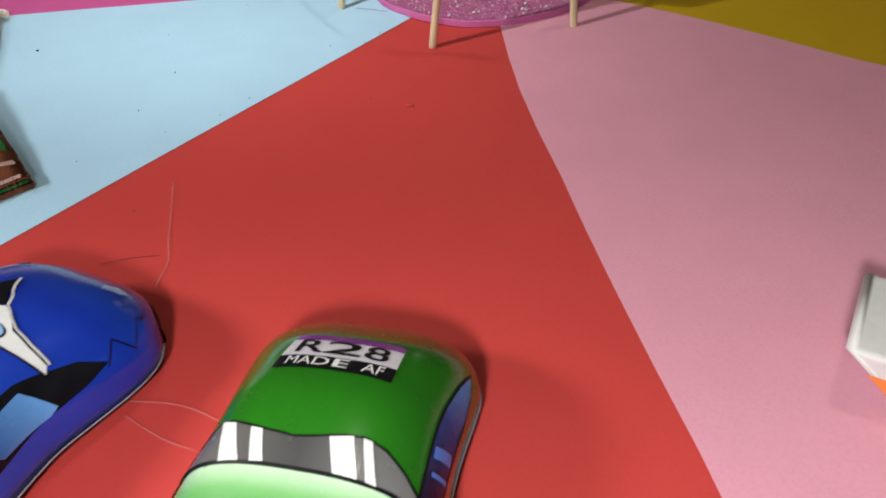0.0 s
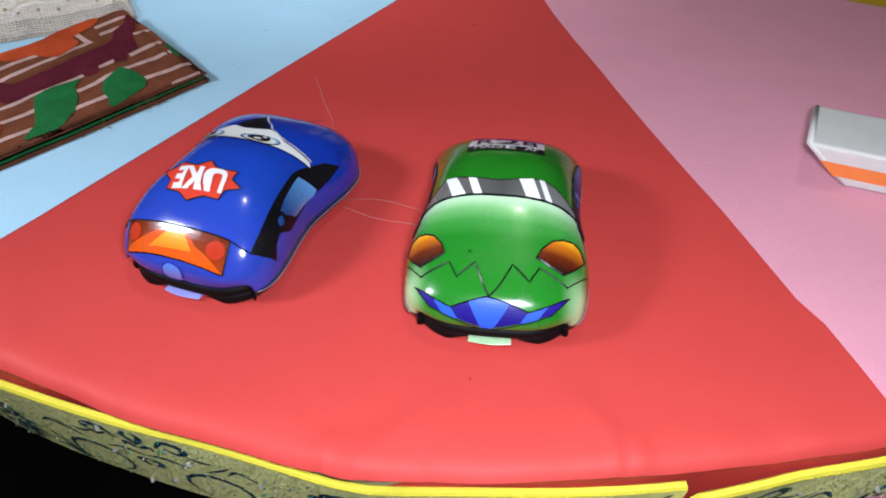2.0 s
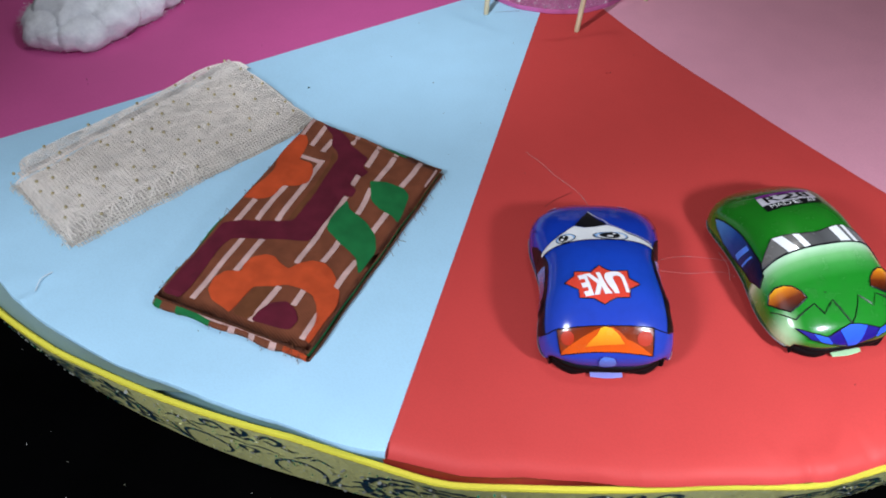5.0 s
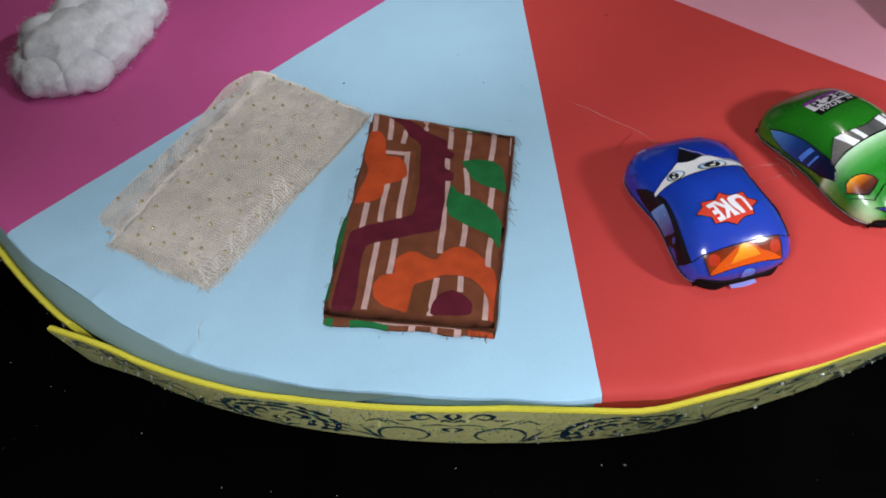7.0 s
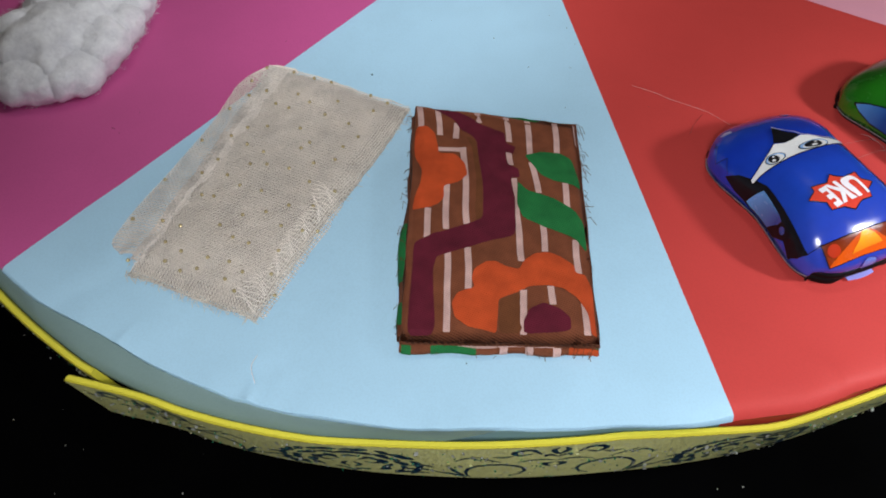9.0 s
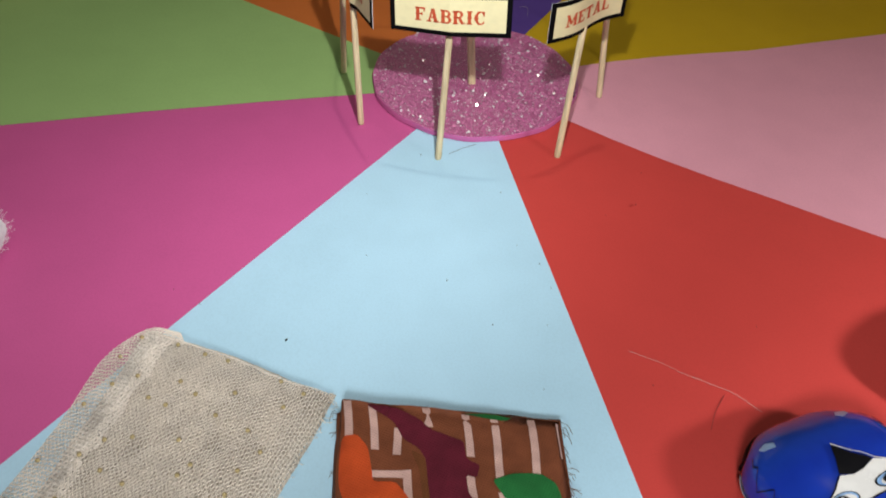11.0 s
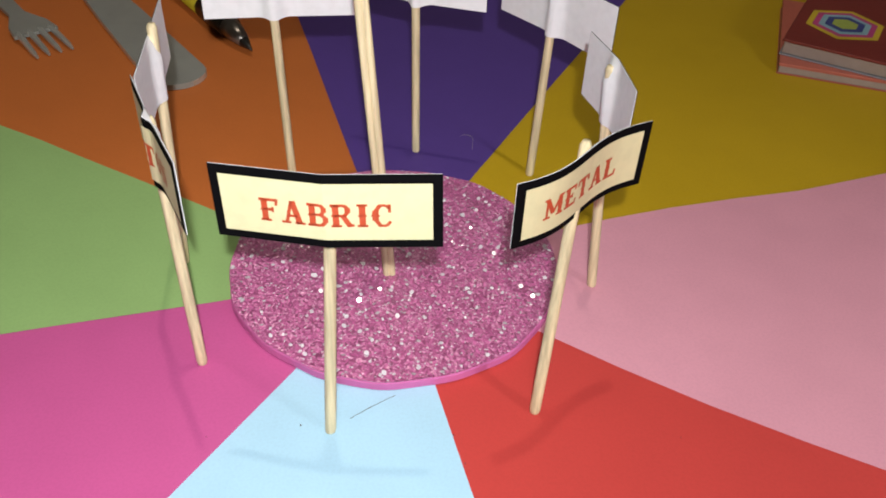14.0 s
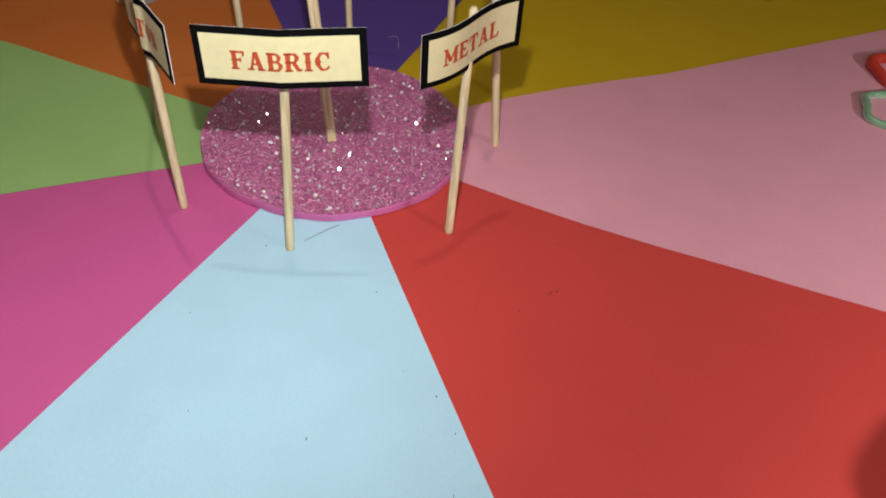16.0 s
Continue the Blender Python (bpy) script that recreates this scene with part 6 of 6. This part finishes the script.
# ---- paper, wood and plastic pieces further round the board ----
def notebooks():
    pages, cover = plain("page_edges", (0.36, 0.28, 0.24), 0.8), plain("maroon_cover", (0.20, 0.028, 0.022), 0.45)
    lower_cover = plain("salmon_cover", (0.50, 0.13, 0.09), 0.5)
    green, gold = plain("green_tape", (0.008, 0.10, 0.02), 0.4), plain("yellow_tape", (0.62, 0.50, 0.03), 0.5)
    book = thing("notebook", "lower thin notebook with a salmon cover, edges worn", "notebook", at(2.84, 3.19, 0, -11.0), "stack of notebooks")
    part("page_block", *box(0.01, 1.14, 0.01, 1.5, 0.012, 0.075, 0.01), pages, book)
    part("cover", *box(0.0, 1.15, 0.0, 1.51, 0.075, 0.105, 0.008), lower_cover, book, "salmon paper cover")
    part("cover", *box(0.0, 1.15, 0.0, 1.51, 0.004, 0.014, 0.003), lower_cover, book)
    book = thing("notebook", "upper maroon notebook with a nested coloured pattern and green tape", "notebook", at(2.86, 3.36, 0.106, -22), "stack of notebooks")
    part("page_block", *box(0.015, 1.10, 0.02, 1.5, 0.014, 0.125, 0.012), pages, book)
    part("cover", *box(0.0, 1.12, 0.0, 1.51, 0.125, 0.15, 0.008), cover, book, "maroon cover")
    part("cover", *box(0.0, 1.12, 0.0, 1.51, 0.002, 0.014, 0.003), plain("grey_cover", (0.30, 0.30, 0.33), 0.5), book)
    part("tape", *box(0.86, 1.11, 0.12, 1.5, 0.151, 0.156), green, book, "dark green tape strip")
    part("tape", *box(0.88, 1.10, 0.02, 0.115, 0.151, 0.158), gold, book, "yellow tape end")
    for i, (s, col) in enumerate(((1.0, (0.58, 0.42, 0.03)), (0.84, (0.48, 0.05, 0.20)), (0.68, (0.25, 0.42, 0.48)), (0.52, (0.05, 0.06, 0.22)), (0.34, (0.32, 0.38, 0.08)))):
        hexa = [(0.42 + 0.36 * s * math.cos(math.pi * k / 3 + 0.5), 0.62 + 0.36 * s * math.sin(math.pi * k / 3 + 0.5), 0.1515 + 0.0015 * i) for k in range(6)]
        part("printed_shape", hexa, [tuple(range(6))], plain("cover_print", col, 0.45), book, "coloured cover print")


def lathe(profile, n=28):
    rows = [[(r * math.cos(2 * math.pi * k / n), r * math.sin(2 * math.pi * k / n), z) for k in range(n + 1)] for r, z in profile]
    return sheet(rows)


def wooden_pieces():
    brown = wood("turned_wood", (0.42, 0.17, 0.045), 0.45)
    pot = thing("wooden_cup", "small round turned wooden cup, honey brown, on green paper", "wooden cup", at(-5.52, 0.62, 0))
    part("bowl", *lathe([(0.0, 0.005), (0.30, 0.006), (0.42, 0.08), (0.49, 0.25), (0.46, 0.45), (0.40, 0.56), (0.37, 0.56), (0.40, 0.45), (0.42, 0.26), (0.34, 0.1), (0.0, 0.07)]), brown, pot, smooth=True)
    red = wood("reddish_wood", (0.40, 0.13, 0.07), 0.4)
    s = thing("wooden_spoon", "small reddish wooden spoon lying on green paper", "wooden spoon", at(-4.72, 1.22, 0, 168))
    rows = []
    for i in range(15):
        t = i / 14
        w = 0.21 * math.sin(math.pi * min(1, max(0, t * 0.97 + 0.03))) ** 0.7 + 0.002
        rows.append([(-0.24 + 0.52 * t, w * math.sin(a), 0.09 + 0.075 * math.cos(a) * (w / 0.21)) for a in np.linspace(0, 2 * math.pi, 17)])
    part("bowl", *sheet(rows), red, s, smooth=True)
    part("handle", *tube([(0.24, 0, 0.09), (0.5, 0, 0.075), (1.1, 0.02, 0.06), (1.5, 0.02, 0.06)], [0.06, 0.05, 0.055, 0.06], 10), red, s, smooth=True)


def plate_shape(outline, z0, z1):
    """A flat piece with thickness from an outline."""
    k = len(outline)
    v = [(x, y, z0) for x, y in outline] + [(x, y, z1) for x, y in outline]
    v += [(x * 0.985, y * 0.97, z1 + 0.008) for x, y in outline]
    f = [(i, (i + 1) % k, k + (i + 1) % k, k + i) for i in range(k)] + [(k + i, k + (i + 1) % k, 2 * k + (i + 1) % k, 2 * k + i) for i in range(k)]
    return v, f + [tuple(range(k))[::-1], tuple(range(2 * k, 3 * k))]


def plastic_pieces():
    grey = clear_plastic("frosted_plastic", (0.46, 0.46, 0.42), 0.3)
    k = thing("plastic_knife", "frosted grey plastic handle, broad and rounded, on orange paper", "plastic knife", at(-2.05, 1.92, 0, 133))
    end = [(0.22 * (1 - math.cos(t)), 0.24 * math.sin(t)) for t in np.linspace(-math.pi / 2, math.pi / 2, 15)]
    part("blade", *plate_shape(end + [(1.6, 0.20), (2.4, 0.16), (2.4, -0.16), (1.6, -0.20)], 0.01, 0.05), grey, k)
    fk = thing("plastic_fork", "frosted grey plastic fork lying on orange paper", "plastic fork", at(-3.36, 2.27, 0, 138))
    for i in range(4):
        y = -0.15 + 0.10 * i
        part("tine", *tube([(0.0, y, 0.02), (0.1, y, 0.03), (0.34, y * 0.95, 0.05), (0.46, y * 0.9, 0.055)], [0.012, 0.024, 0.028, 0.03], 6), grey, fk)
    part("handle", *plate_shape([(0.42, -0.19), (0.62, -0.17), (0.9, -0.07), (1.9, -0.09), (1.95, 0.0), (1.9, 0.09), (0.9, 0.07), (0.62, 0.17), (0.42, 0.19)], 0.03, 0.06), grey, fk)
    pn = thing("pen", "yellow and black pen with a dark tip on orange paper", "pen", at(-1.72, 2.58, 0, 134))
    dark, yellow = plain("dark_plastic", (0.02, 0.018, 0.016), 0.35), plain("yellow_plastic", (0.45, 0.36, 0.02), 0.35)
    steel = plain("steel_tip", (0.25, 0.22, 0.2), 0.3, 0.7)
    part("tip", *tube([(0.0, 0, 0.06), (0.05, 0, 0.07), (0.14, 0, 0.085)], [0.008, 0.02, 0.05], 10), dark, pn, "dark tip", smooth=True)
    part("cone", *tube([(0.14, 0, 0.085), (0.30, 0, 0.105), (0.42, 0, 0.11)], [0.05, 0.085, 0.1], 12), steel, pn, "grey cone", smooth=True)
    part("barrel", *tube([(0.42, 0, 0.11), (0.95, 0, 0.11)], [0.105, 0.105], 12), dark, pn, "black grip", smooth=True)
    part("barrel", *tube([(0.95, 0, 0.11), (2.3, 0, 0.11)], [0.102, 0.102], 12), yellow, pn, "yellow barrel", smooth=True)


def strand(name, label, points, r, mat, category="thread"):
    p, _ = curve_through(points, 40)
    return tagged(part(name, *tube([tuple(q) for q in p], r, 5), mat, smooth=True), label, category)


def small_things():
    nylon, n, l, p = nodes_of("clear_nylon")
    p.inputs["Base Color"].default_value, p.inputs["Roughness"].default_value = (0.95, 0.85, 0.85, 1), 0.12
    p.inputs["Transmission Weight"].default_value, p.inputs["IOR"].default_value = 0.6, 1.5
    dark = plain("dark_hair", (0.06, 0.012, 0.012), 0.5)
    strand("nylon_thread", "thin clear nylon thread on red paper between the cars", [(3.20, -3.76, 0.02), (3.38, -3.53, 0.03), (3.58, -3.38, 0.014), (3.74, -3.31, 0.02)], 0.0008, nylon)
    strand("nylon_thread", "thin clear nylon thread on red paper between the cars", [(3.30, -3.76, 0.02), (3.51, -3.64, 0.012), (3.73, -3.48, 0.03), (3.84, -3.44, 0.012)], 0.0008, nylon)
    strand("nylon_thread", "clear nylon loop lying on red paper by the green car", [(3.62, -3.27, 0.012), (3.68, -3.34, 0.05), (3.76, -3.42, 0.05), (3.82, -3.50, 0.012)], 0.0014, nylon)
    strand("nylon_thread", "long clear nylon thread lying on red paper", [(1.64, -3.12, 0.012), (1.85, -3.18, 0.02), (2.0, -3.23, 0.012), (2.2, -3.29, 0.02), (2.35, -3.33, 0.012), (2.52, -3.44, 0.012)], 0.0014, nylon)
    strand("hair", "fine dark hair curled on red paper", [(2.19, -3.65, 0.012), (2.22, -3.51, 0.014), (2.28, -3.36, 0.012)], 0.0015, dark, "hair")
    strand("white_thread", "short white thread lying on light blue paper", [(-0.46, -6.89, 0.02), (-0.53, -6.78, 0.03), (-0.53, -6.68, 0.02)], 0.0030, WHITE_PAPER)
    strand("hair", "fine dark hair on light blue paper by the disc", [(-0.01, -1.22, 0.012), (0.09, -1.12, 0.014), (0.19, -1.03, 0.012)], 0.0013, dark, "hair")
    strand("nylon_thread", "fine pale thread curled on purple paper", [(0.22, 1.60, 0.012), (0.27, 1.58, 0.04), (0.32, 1.52, 0.05), (0.33, 1.42, 0.012)], 0.0014, nylon)
    rnd = random.Random(21)
    bits = []
    for _ in range(34):
        a, r, s = radians(rnd.uniform(-125, -20)), rnd.uniform(1.1, 6.5), rnd.uniform(0.002, 0.005)
        x, y, k = r * math.cos(a), r * math.sin(a), rnd.uniform(0, 6)
        bits.append(([(x + s * math.cos(k + q), y + s * (0.5 + 0.5 * rnd.random()) * math.sin(k + q), 0.016) for q in (0, 1.5, 3.1, 4.6)] + [(x, y, 0.03)], [(0, 1, 4), (1, 2, 4), (2, 3, 4), (3, 0, 4)]))
    tagged(part("crumbs", *joined(*bits), dark), "tiny dark crumbs scattered over the coloured papers", "crumbs", kind="stuff")
    ob = part("crumb", *tube([(1.58, -1.55, 0.008), (1.60, -1.53, 0.012), (1.615, -1.515, 0.008)], [0.003, 0.008, 0.003], 5), PAPERS["red"])
    tagged(ob, "tiny scrap of red paper lying on red paper", "paper scrap")
    ob = part("crumb", *joined(tube([(-0.683, -3.585, 0.012), (-0.68, -3.575, 0.014), (-0.677, -3.566, 0.012)], [0.004, 0.008, 0.004], 6)), BLACK_INK)
    tagged(ob, "dark crumb on light blue paper", "crumb")


room()
table()
board()
signs()
green_car()
blue_car()
folded_cloth()
beaded_net()
cotton()
eraser()
rubber_band("green translucent rubber band, roughly six-sided, on pink paper", 4.62, 0.92, 0.35, 0.32, 6, 0.036, clear_plastic("green_rubber", (0.34, 0.66, 0.42), 0.3), 20)
rubber_band("red rubber band on pink paper beside a green one", 4.90, 1.60, 0.34, 0.30, 5, 0.05, plain("red_rubber", (0.62, 0.05, 0.03), 0.4), 10, 0.05)
notebooks()
wooden_pieces()
plastic_pieces()
small_things()
